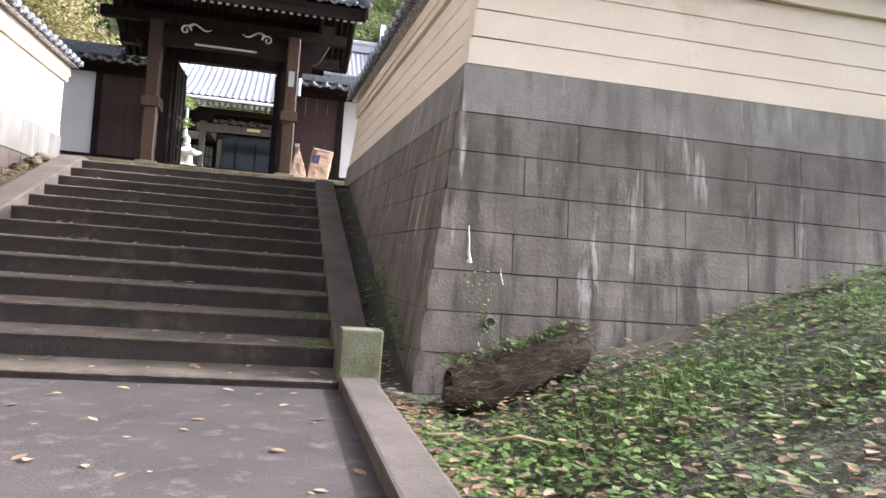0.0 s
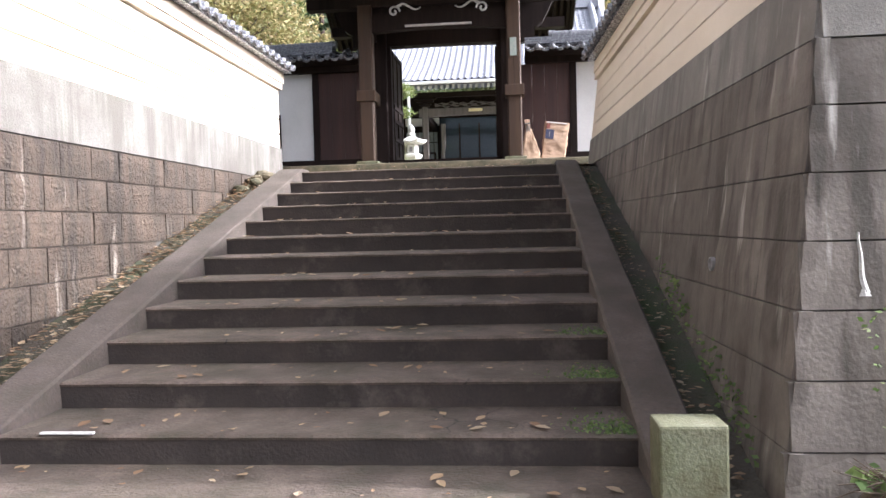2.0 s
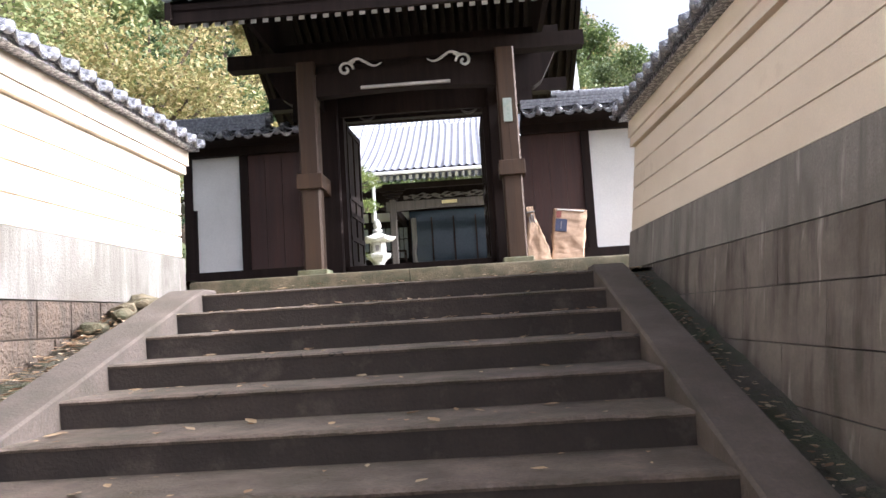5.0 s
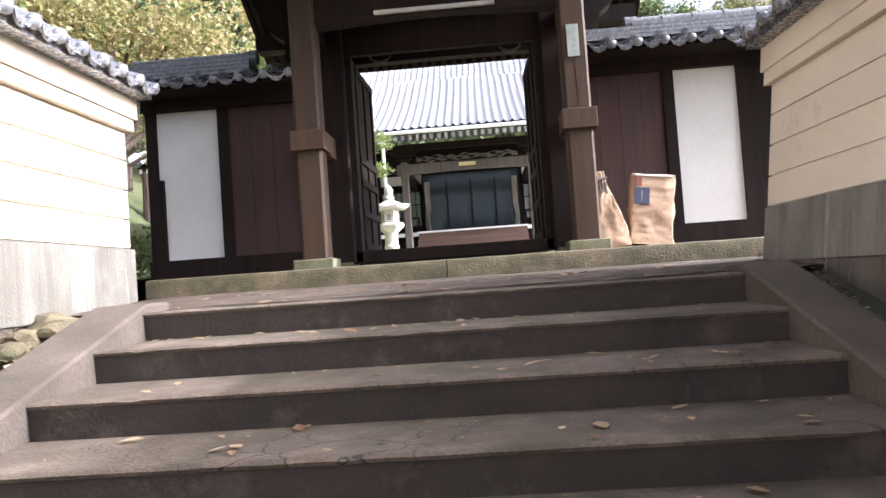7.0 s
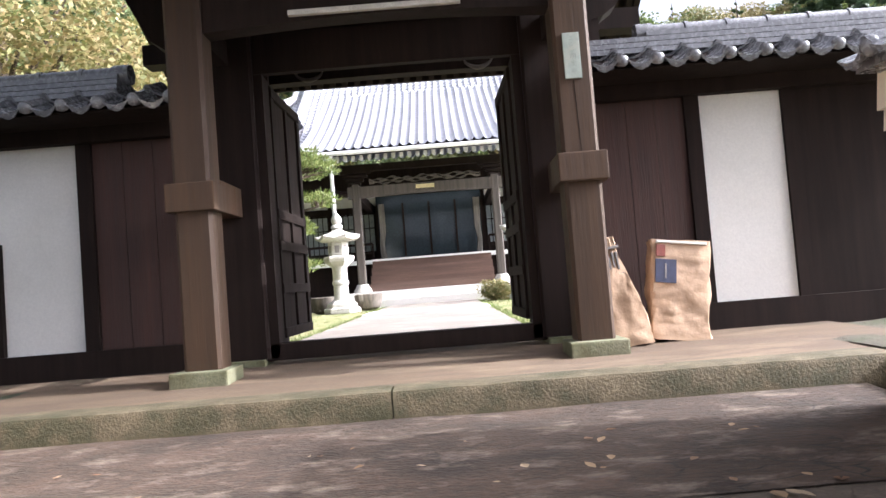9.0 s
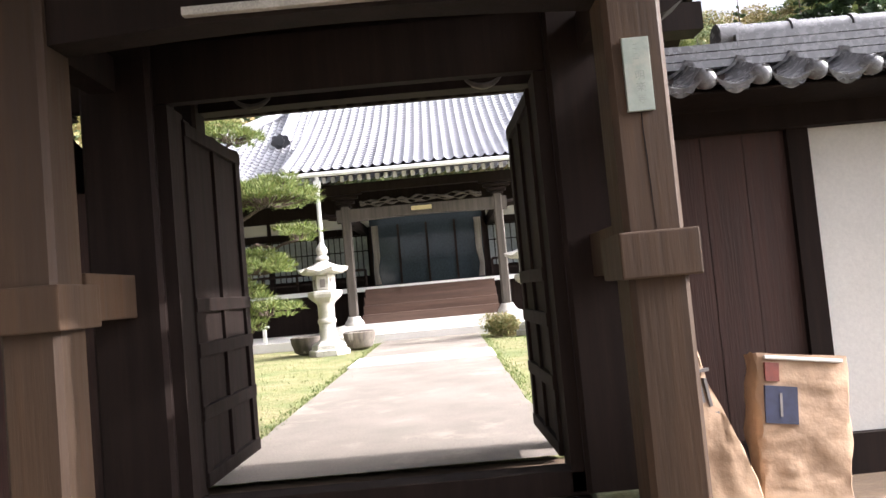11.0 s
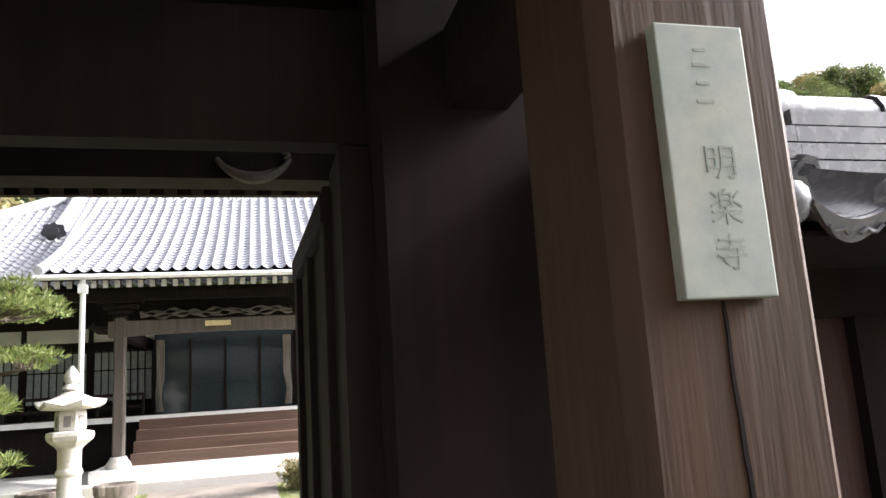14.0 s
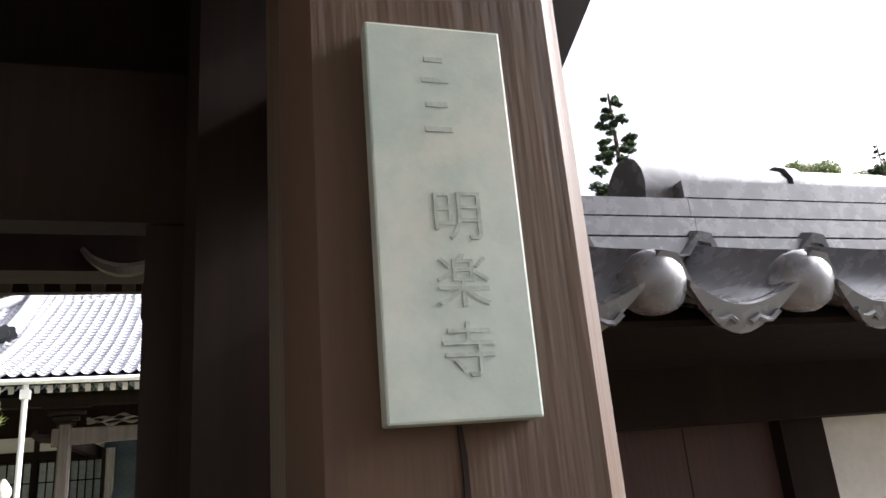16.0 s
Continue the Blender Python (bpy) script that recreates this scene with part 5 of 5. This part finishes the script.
prism(bm, [(ya, za - 0.28), (ya, za - 0.2), (31.5, 8.1), (31.5, 8.0)], "x", -0.035, 0.035)
HR = mesh_of("rafter", bm, M["wood"])
bm = bmesh.new()
box(bm, -0.045, 0.045, ya - 0.012, ya - 0.002, za - 0.33, za - 0.195)
HC = mesh_of("rafter_end", bm, M["wood_end"])
for i in range(31):
    x = HX - 3.0 + 6.2 * i / 30
    piece("rafter", HR, hall, Matrix.Translation((x, 0, 0)))
    piece("rafter_end", HC, hall, Matrix.Translation((x, 0, 0)))
bm = bmesh.new()
tube(bm, [(HX - 3.15, 27.64, 6.40), (HX + 3.3, 27.64, 6.40)], 0.055, 10)
part("gutter", bm, M["metal_white"], hall, "pale half-round gutter")
bm = bmesh.new()
tube(bm, [(-3.375, 27.68, 6.38), (-3.375, 27.7, 6.1), (-3.375, 27.7, 2.6)], 0.05, 12)
box(bm, -3.45, -3.3, 27.62, 27.78, 6.1, 6.26)
part("downpipe", bm, M["metal_white"], hall, "white downpipe")
# main roof


def main_prof(t):
    return (30.3 + 8.2 * t, 6.62 + 5.2 * (0.7 * t + 0.3 * t * t))


def clipped_slope(name, x0, x1, prof, w, mat, parent, hip, rows):
    """A main roof slope whose sides run in along the hips up to the foot of the gables."""
    verts, faces = [], []
    cols = round((x1 - x0) / w)
    nx = cols * 6
    ts = []
    for j in range(rows):
        ts += [(j / rows, 0.028), ((j + 1) / rows, 0.0)]
    for t, up in ts:
        y, z = prof(t)
        a, b = x0 + hip * min(t, 0.7), x1 - hip * min(t, 0.7)
        for i in range(nx + 1):
            x = x0 + (x1 - x0) * i / nx
            u = (i % 6) / 6
            hh = -0.03 * math.sin(math.pi * u / 0.66) if u < 0.66 else 0.05 * math.sin(math.pi * (u - 0.66) / 0.34)
            verts.append((min(max(x, a), b), y, z + hh + up))
    k = nx + 1
    for j in range(len(ts) - 1):
        for i in range(nx):
            faces.append((j * k + i, j * k + i + 1, (j + 1) * k + i + 1, (j + 1) * k + i))
    return raw(name, verts, faces, mat, parent)


clipped_slope("main_tiles", -12.1, 11.0, main_prof, 0.235, M["tile_hall"], hall, 9.0, 34)
bm = bmesh.new()
for s, xe in ((-1, -12.1), (1, 11.0)):
    steps_ = [0.07 * i for i in range(11)]
    tube(bm, [(xe - s * 9.0 * t, main_prof(t)[0], main_prof(t)[1] + 0.14) for t in steps_], 0.17, 10)
    lo = [bm.verts.new((xe - s * 9.0 * t, main_prof(t)[0], main_prof(t)[1])) for t in steps_]
    hi = [bm.verts.new((xe - s * 9.0 * t, 46.7 - 8.2 * t, main_prof(t)[1])) for t in steps_]
    for i in range(10):
        bm.faces.new((lo[i], lo[i + 1], hi[i + 1], hi[i]))
    tube(bm, [(xe - s * 6.3, main_prof(t)[0], main_prof(t)[1] + 0.1) for t in (0.7, 0.8, 0.9, 1.0)], 0.13, 10)
    yg, zg = main_prof(0.7)
    bm.faces.new([bm.verts.new(v) for v in ((xe - s * 6.3, yg, zg), (xe - s * 6.3, 46.7 - 5.74, zg), (xe - s * 6.3, 38.5, 11.8))])
part("hip_ridge", bm, M["tile_hall"], hall, "rounded hip ridges", True)
bm = bmesh.new()
ridge_course(bm, (-5.85, 38.5, 0), (4.9, 38.5, 0), 0.6, 11.75, 12, 0.16)
part("main_ridge", bm, M["tile_hall"], hall, "tall main ridge", True)
for s, x in ((-1, -5.85), (1, 4.75)):
    bm = bmesh.new()
    prism(bm, [(38.0, 11.4), (39.0, 11.4), (38.9, 12.2), (38.6, 12.9), (38.5, 13.45), (38.4, 12.9), (38.1, 12.2)], "x", x - 0.14, x + 0.14)
    part("ridge_end", bm, M["metal_white"], hall, "pale upright ridge-end tile")
for s, x in ((-1, -5.38), (1, 4.28)):               # descending ridges beside the gables
    bm = bmesh.new()
    path = [(x, main_prof(t)[0], main_prof(t)[1] + 0.14) for t in [0.42 + 0.058 * i for i in range(11)]]
    tube(bm, path, 0.15, 10)
    tube(bm, [(a_ - s * 0.01, b_, c_ + 0.17) for a_, b_, c_ in path], 0.08, 8)
    part("descending_ridge", bm, M["tile_hall"], hall, "descending ridge of cap tiles", True)
    bm = bmesh.new()                                # scrolled mask: a disc with lobes and a boss
    yo, zo = main_prof(0.41)
    outline = []
    for i in range(30):
        a_ = 2 * math.pi * i / 30
        r_ = 0.26 + 0.03 * math.cos(7 * a_) - 0.03 * math.cos(2 * a_)
        outline.append((x + r_ * math.sin(a_), zo + 0.2 + r_ * math.cos(a_) * 0.95))
    prism(bm, outline, "y", yo - 0.09, yo + 0.03)
    prism(bm, [(x + 0.14 * math.sin(2 * math.pi * i / 10), zo + 0.2 + 0.14 * math.cos(2 * math.pi * i / 10)) for i in range(10)], "y", yo - 0.16, yo - 0.085)
    part("ridge_mask", bm, M["dark_tile"], hall, "dark scrolled ridge-end tile")
for s in (-1, 1):                                   # rolls along the porch verges
    bm = bmesh.new()
    x = HX + (-3.1 if s < 0 else 3.3)
    tube(bm, [(x, porch_prof(t)[0], porch_prof(t)[1] + 0.05) for t in [i / 10 for i in range(11)]], 0.085, 10)
    part("verge_roll", bm, M["tile_hall"], hall, "rounded verge tiles", True)
bm = bmesh.new()
lo = [(main_prof(i / 40)[0] + 0.1, main_prof(i / 40)[1] - 0.22) for i in range(4)]
prism(bm, lo + [(y, z + 0.12) for y, z in lo[::-1]], "x", -11.8, HX - 3.05)
prism(bm, lo + [(y, z + 0.12) for y, z in lo[::-1]], "x", HX + 3.25, 9.7)
part("main_boards", bm, M["wood"], hall)
for xs in ([-11.7 + 0.24 * i for i in range(32)], [2.4 + 0.24 * i for i in range(30)]):
    for x in xs:
        piece("rafter_end", HC, hall, Matrix.Translation((x, 30.38 - ya, 6.62 - za + 0.02)))
# side walls of the hall: plaster band, beams, lattice windows
for xa, xb in ((-10.4, HX - 1.75), (HX + 1.75, 8.3)):
    boxpart("plaster_band", (xa, xb, 33.12, 33.19, 5.62, 5.95), M["white"], hall, "white plaster band")
    boxpart("wall_beam", (xa, xb, 33.08, 33.18, 5.4, 5.6), M["wood"], hall)
    n = 5
    for i in range(n):
        a = xa + (xb - xa) * i / n + 0.08
        b = xa + (xb - xa) * (i + 1) / n - 0.08
        wd = new("window")
        wd.parent = hall
        boxpart("pane", (a, b, 33.13, 33.17, 4.15, 5.38), M["shoji"], wd)
        for k in range(9):
            x = a + (b - a) * k / 8
            boxpart("lattice_bar", (x - 0.012, x + 0.012, 33.10, 33.14, 4.1, 5.4), M["wood"], wd)
        for z in (4.12, 4.9, 5.36):
            boxpart("lattice_bar", (a, b, 33.10, 33.14, z - 0.015, z + 0.015), M["wood"], wd)
        boxpart("wall_post", (a - 0.13, a - 0.02, 33.06, 33.18, FL, 5.95), M["wood"], hall)
    for i in range(9):
        x = xa + (xb - xa) * i / 8
        boxpart("railing_post", (x - 0.03, x + 0.03, 31.1, 31.16, FL, FL + 0.5), M["wood"], hall)
    boxpart("railing", (xa, xb, 31.09, 31.17, FL + 0.46, FL + 0.53), M["wood"], hall)
    boxpart("railing", (xa, xb, 31.1, 31.16, FL + 0.2, FL + 0.25), M["wood"], hall)

# ---- hills and woods ----
def hill_z(x, y):
    def ease(v):
        v = max(0.0, min(1.0, v))
        return v * v * (3 - 2 * v)
    far = (50 - 22 * ease((x + 15) / 45) + 16 * ease((x - 40) / 60)) * ease((y - 44) / 90)
    near = 17 * ease((-8 - x) / 24) * ease((y - 16) / 18)
    return 2.2 + max(far, near) + 2.0 * noise.noise((x * 0.03, y * 0.03, 0)) * ease((y - 45) / 20)


bm = bmesh.new()
sheet(bm, 70, 60, lambda u, v: (-190 + 400 * u, 14 + 260 * v, hill_z(-190 + 400 * u, 14 + 260 * v) - (0.3 if -24 < -190 + 400 * u < 24 and 14 + 260 * v < 46 and hill_z(-190 + 400 * u, 14 + 260 * v) < 2.6 else 0)))
tagged(part("ground_hill", bm, M["hill"], smooth=True), "wooded hillside behind the temple", "hill", kind="structure")
proto = [broadleaf(0, 0, 0, 6.5, 2.6, m_, "broadleaf tree on the hillside", 8000, 0.2) for m_ in ("leaf", "leaf", "leaf_autumn")]
proto.append(conifer(0, 0, 0, 9, 1.9, "dark conifer on the hillside", 2600))
spots = []
for _ in range(5000):
    y = 22 + 125 * random.random() ** 1.3
    x = rnd(-0.75, 1.1) * y
    if -13.5 < x < 14 and y < 52:
        continue
    if hill_z(x, y) < 3.2 and not (y > 50):
        continue
    if not -0.62 < math.atan2(x + 0.5, y - 5) < 0.85:
        continue
    gap = 1.9 + y * 0.022
    if all((x - a) ** 2 + (y - b) ** 2 > gap * gap for a, b in spots):
        spots.append((x, y))
for i, (x, y) in enumerate(spots[:420]):
    src = proto[0] if i % 5 in (0, 1) else proto[1] if i % 5 == 2 else proto[2] if i % 5 == 3 else proto[3]
    sc = rnd(0.8, 1.25) * (1.0 + y * 0.006)
    c = copy_thing(src, Matrix.Translation((x, y, hill_z(x, y) - 0.2)) @ Matrix.Rotation(rnd(0, 6.3), 4, "Z"))
    c.scale = (sc, sc, sc * rnd(0.9, 1.1))
for p_ in proto:
    for o in (*p_.children_recursive, p_):
        bpy.data.objects.remove(o)

# branch of an old pine over the left wall
pine(-6.3, 12.9, 2.3, 4.3, [(-5.2, 12.6, 6.3, 0.75), (-5.9, 12.4, 6.15, 0.8), (-6.6, 12.2, 5.9, 0.8), (-5.5, 12.9, 6.75, 0.8), (-5.7, 12.3, 7.0, 0.8), (-6.3, 12.9, 7.2, 0.8), (-4.9, 13.2, 6.9, 0.55), (-6.9, 12.4, 6.6, 0.7)], "old garden pine reaching over the wall", 0.25)
for x, y, h_, r_, m_ in ((-7.8, 21, 7.0, 2.3, "leaf_autumn"), (-10.0, 18, 7.5, 2.6, "leaf"), (-11.5, 28, 7.5, 2.4, "leaf"), (-8.3, 15.5, 4.5, 1.7, "leaf_autumn"), (-12, 22, 9, 3, "leaf_autumn")):
    broadleaf(x, y, 2.35, h_, r_, m_, "garden tree with light green leaves" if m_ == "leaf" else "tree turning yellow and brown", 15000, 0.1)
for x, y, h_ in ((-9.5, 50.5, 17.0), (-12.5, 52.0, 18.5), (-15.5, 50.0, 16.5), (-7.0, 53.0, 16.0), (-18.5, 52.0, 18.0)):
    conifer(x, y, hill_z(x, y) - 0.3, h_, 3.2, "dark green conifer behind the hall", 6000, "cedar", 110)
conifer(29.2, 60, hill_z(29.2, 60) - 0.3, 33.3 - hill_z(29.2, 60), 7.0, "tall cedar on the skyline", 16000, "cedar", 170)
conifer(55.5, 61, hill_z(55.5, 61) - 0.3, 28.5 - hill_z(55.5, 61), 6.5, "tall cedar on the skyline", 14000, "cedar", 150)


# ---- leaf litter, weeds ----
def fallen(verts, faces, p, s, up=(0, 0, 1)):
    """One curled dead leaf: four quads bent along a midrib."""
    a = rnd(0, 6.3)
    d, n = Vector((math.cos(a), math.sin(a), rnd(-0.15, 0.25))).normalized(), Vector(up)
    w = n.cross(d).normalized()
    curl = rnd(0.1, 0.5)
    k = len(verts)
    p = Vector(p)
    for t, wd in ((-0.5, 0.04), (-0.15, 0.32), (0.2, 0.26), (0.55, 0.02)):
        c = p + d * s * t + n * (0.006 + s * curl * 0.4 * t * t)
        verts.extend([c - w * s * wd + n * s * curl * wd * 0.9, c, c + w * s * wd + n * s * curl * wd * 0.7])
    for q in range(3):
        for e in range(2):
            i = k + q * 3 + e
            faces.append((i, i + 1, i + 4, i + 3))


verts, faces = [], []
for _ in range(330):                     # on the steps
    k = random.randint(1, 13)
    x = XL + 0.1 + (XR - XL - 0.2) * random.random()
    fallen(verts, faces, (x, Y1 + (k - 1) * TREAD + rnd(0.04, TREAD - 0.03), k * RISE + 0.004), 0.02 + 0.075 * random.random() ** 1.4)
for _ in range(150):                     # on the forecourt and landing
    fallen(verts, faces, (rnd(-3.2, 0.7), rnd(-1.0, Y1 - 0.03), LOW), rnd(0.02, 0.08))
for _ in range(70):
    fallen(verts, faces, (rnd(-3.2, 1.1), rnd(11.4, 12.8), LAND + 0.045), rnd(0.02, 0.06))
for _ in range(900):                     # banked up in the left gutter
    y = rnd(5.0, 10.9)
    fallen(verts, faces, (rnd(-3.3, -3.0) + 0.03 * random.random(), y, max(nose(y), LOW) - 0.05 + rnd(0, 0.05)), rnd(0.03, 0.08))
for _ in range(500):
    y = rnd(4.2, 12.0)
    fallen(verts, faces, (rnd(1.0, 1.16), y, min(max(nose(y), 0.12), LAND + 0.06) - 0.07 + rnd(0, 0.02)), rnd(0.02, 0.06))
ob = raw("fallen_leaves", verts, faces, M["litter"])
tagged(ob, "dry curled leaves scattered on the steps", "fallen leaves", kind="stuff")

verts, faces = [], []
for _ in range(5200):                    # litter on the bank, thick by the gutter and in patches
    x, y = 1.0 + 6.0 * random.random() ** 1.7, rnd(-1.5, 4.65)
    if random.random() > 0.75 - 0.16 * (x - 1.0) + 0.9 * noise.noise((x * 1.1, y * 1.1, 21)):
        continue
    fallen(verts, faces, (x, y, bank_z(x, y) + rnd(0.01, 0.09)), rnd(0.035, 0.09))
tagged(raw("bank_litter", verts, faces, M["litter_brown"]), "brown leaf litter on the bank", "fallen leaves", kind="stuff")

verts, faces = [], []
for _ in range(34000):                   # low weeds
    x, y = 1.05 + 6.5 * random.random() ** 1.2, rnd(-1.8, 4.68)
    dens = noise.noise((x * 0.8, y * 0.8, 7)) + 0.25 + 0.12 * (x - 1.5)
    if random.random() > dens + 0.35:
        continue
    z = bank_z(x, y) + rnd(0.01, 0.1)
    a = rnd(0, 6.3)
    s = rnd(0.012, 0.034)
    d = Vector((math.cos(a), math.sin(a), rnd(-0.3, 0.4))).normalized()
    w = Vector((-math.sin(a), math.cos(a), rnd(-0.4, 0.4))).normalized()
    p = Vector((x, y, z))
    k = len(verts)
    verts += [p - d * s, p + w * s * 0.7, p + d * s, p - w * s * 0.7]
    faces.append((k, k + 1, k + 2, k + 3))
for _ in range(1300):                    # tufts of grass
    c = random.choice(((2.3, 3.35), (2.7, 3.6), (2.0, 3.0), (4.2, 3.9), (3.4, 2.6)))
    x, y = random.gauss(c[0], 0.28), min(random.gauss(c[1], 0.2), 4.6)
    z = bank_z(x, y)
    a = rnd(0, 6.3)
    h_ = rnd(0.05, 0.14)
    b_ = Vector((math.cos(a), math.sin(a), 0)) * rnd(0.02, 0.09)
    w = Vector((-math.sin(a), math.cos(a), 0)) * 0.004
    k = len(verts)
    verts += [Vector((x, y, z)) - w, Vector((x, y, z)) + w, Vector((x, y, z + h_)) + b_]
    faces.append((k, k + 1, k + 2))
for _ in range(260):                     # moss and ferns along the right gutter
    y = random.choice((5.3, 5.9, 6.6, 7.0)) + random.gauss(0, 0.2)
    z = nose(y) + rnd(-0.08, 0.16)
    x = wall_x(y, z) - rnd(0.005, 0.05)
    leaf_cloud(verts, faces, (x, y, z), 0.02, 1, 0.032)
for _ in range(900):                     # moss at the damp end of the lower steps
    k_ = random.choice((2, 2, 3, 3, 4))
    x, y = XR - abs(random.gauss(0, 0.16)) - 0.01, Y1 + (k_ - 1) * TREAD + abs(random.gauss(0, 0.16)) + 0.02
    if y < Y1 + k_ * TREAD and x > 0.1:
        leaf_cloud(verts, faces, (x, y, k_ * RISE + 0.006), 0.008, 1, 0.02)
tagged(raw("weeds", verts, faces, M["weed"]), "low green weeds and grass tufts", "weeds", kind="stuff")

verts, faces = [], []
for _ in range(5200):                    # ragged grass along the court path and on the lawn
    if random.random() < 0.6:
        x, y = random.choice((-2.2, 0.08)) + random.gauss(0, 0.07), rnd(15.6, 27.6)
    else:
        x, y = random.choice((rnd(-5.5, -2.2), rnd(0.1, 2.2))), rnd(15.6, 27.0)
    a = rnd(0, 6.3)
    base, w = Vector((x, y, COURT - 0.03)), Vector((-math.sin(a), math.cos(a), 0)) * 0.007
    k = len(verts)
    verts += [base - w, base + w, base + Vector((math.cos(a) * 0.03, math.sin(a) * 0.03, rnd(0.02, 0.05)))]
    faces.append((k, k + 1, k + 2))
tagged(raw("grass", verts, faces, M["needle"]), "ragged short grass beside the court path", "grass", kind="stuff")

# bundle of dry brush by the wall foot
brush = empty("brush_bundle", "rotting heap of dry brown brushwood by the wall", "brushwood")
bm = bmesh.new()
n_, m_ = 24, 16
sheet(bm, n_, m_, lambda u, v: (1.42 + 0.95 * u, 4.36 + 0.21 * math.cos(2 * math.pi * v) * (0.6 + 0.4 * math.sin(math.pi * min(1, u * 1.2 + 0.12))) + 0.03 * noise.noise((u * 8, v * 6, 0)), bank_z(1.42 + 0.95 * u, 4.2) + 0.15 + 0.19 * math.sin(2 * math.pi * v) * (0.65 + 0.35 * math.sin(math.pi * min(1, u * 1.2 + 0.12))) + 0.04 * noise.noise((u * 9, v * 7, 4))))
part("core", bm, M["dry"], brush, smooth=True)
bm = bmesh.new()
for _ in range(420):
    u, v = random.random(), rnd(-0.1, 0.6)
    x = 1.42 + 0.92 * u
    r_ = 0.21
    y, z = 4.36 - r_ * math.cos(math.pi * v) * 0.98, bank_z(x, 4.2) + 0.15 + 0.2 * math.sin(math.pi * v)
    L = rnd(0.08, 0.3)
    dz = rnd(-0.16, 0.16)
    tube(bm, [(x - L / 2, y + rnd(-0.03, 0.03), z - dz * 0.5 + rnd(-0.02, 0.03)), (x, y - 0.02, z + rnd(0, 0.03)), (x + L / 2, y + rnd(-0.03, 0.03), z + dz * 0.5)], [0.002, 0.004, 0.0015], 4)
tagged(part("brushwood", bm, M["dry"], brush), kind="stuff")
verts, faces = [], []
for _ in range(120):
    x = rnd(1.42, 2.35)
    leaf_cloud(verts, faces, (x, 4.36 + rnd(-0.12, 0.12), bank_z(x, 4.2) + 0.36), 0.04, 2, 0.06)
raw("ivy", verts, faces, M["weed"], brush)
bm = bmesh.new()
limb(bm, (1.16, 3.5, 0.08), (1.75, 3.05, 0.16), 0.014, 0.006, 6, 0.12)
tagged(part("dead_branch", bm, M["bamboo"]), "thin pale dead branch on the ground", "branch")
# ivy running down the block face
verts, faces = [], []
for _ in range(110):
    t = random.random()
    x, z = 1.68 + 0.1 * t + random.gauss(0, 0.05), 1.0 - 0.55 * t
    leaf_cloud(verts, faces, (x, 4.68 + 0.115 * z - 0.02, z), 0.02, 1, 0.026)
tagged(raw("ivy", verts, faces, M["weed"]), "thin ivy strand on the block wall", "ivy", kind="stuff")

# drain pipes
for p, d in (((-3.36, 10.58, 1.85), (1, 0, 0)), ((1.80, 4.83, 0.62), (0, -1, 0)), ((1.378, 6.05, 1.12), (-1, 0, 0.0))):
    bm = bmesh.new()
    r0, r1, L = 0.042, 0.033, 0.08
    p, d = Vector(p), Vector(d)
    u, w = d.orthogonal().normalized(), d.cross(d.orthogonal().normalized())
    rings = []
    for rad, off in ((r0, 0), (r0, L), (r1, L), (r1, 0.0)):
        rings.append([bm.verts.new(p + d * off + rad * (math.cos(2 * math.pi * k / 16) * u + math.sin(2 * math.pi * k / 16) * w)) for k in range(16)])
    for a, b in zip(rings, rings[1:]):
        for k in range(16):
            bm.faces.new((a[k], a[(k + 1) % 16], b[(k + 1) % 16], b[k]))
    bm.faces.new(rings[3])
    tagged(part("drain_pipe", bm, M["plastic"], smooth=True), "short grey drain pipe set in the wall", "pipe", group="drain pipes")

# rubble at the head of the left gutter
for x, y, z, r_ in ((-3.12, 10.72, 1.99, 0.09), (-3.2, 10.95, 2.04, 0.11), (-3.05, 11.02, 2.08, 0.08), (-3.17, 11.2, 2.1, 0.13), (-3.24, 10.5, 1.9, 0.1)):
    bm = bmesh.new()
    bmesh.ops.create_icosphere(bm, subdivisions=2, radius=r_)
    for v in bm.verts:
        v.co = v.co * (1 + 0.5 * noise.noise(v.co * 9 + Vector((x * 7, y * 3, 0))))
        v.co = Vector((v.co.x * 1.1 + x, v.co.y * 1.3 + y, v.co.z * 0.6 + z))
    tagged(part("rubble_stone", bm, M["kerbstone"], smooth=False), "rough broken stone in the gutter", "stone", group="rubble")

# lime runs on the walls
bm = bmesh.new()
for x, z0, z1, w in ((1.60, 1.06, 1.32, 0.012), (1.62, 1.045, 1.075, 0.022), (1.86, 0.9, 1.03, 0.006)):
    n_ = 8
    prev = None
    for i in range(n_ + 1):
        z = z1 + (z0 - z1) * i / n_
        y = 4.695 + 0.115 * z - 0.004
        c = x + 0.012 * noise.noise((z * 12, x, 0)) + 0.03 * i / n_ * (w < 0.02)
        ww = w * (0.4 + 0.8 * i / n_)
        cur = (bm.verts.new((c - ww, y, z)), bm.verts.new((c, y - 0.006, z)), bm.verts.new((c + ww, y, z)))
        if prev:
            bm.faces.new((prev[0], prev[1], cur[1], cur[0]))
            bm.faces.new((prev[1], prev[2], cur[2], cur[1]))
        prev = cur
tagged(part("lime_runs", bm, M["stone"]), "white lime runs on the block wall", "lime crust", kind="stuff")

for x, y, r_ in ((-4.75, 14.9, 0.6), (-5.3, 14.2, 0.7), (-4.7, 15.9, 0.7), (-5.6, 15.6, 0.9), (-4.6, 13.6, 0.4)):
    shrub(x, y, 2.38, r_, "dense dark green garden shrub", "leaf", 1500)
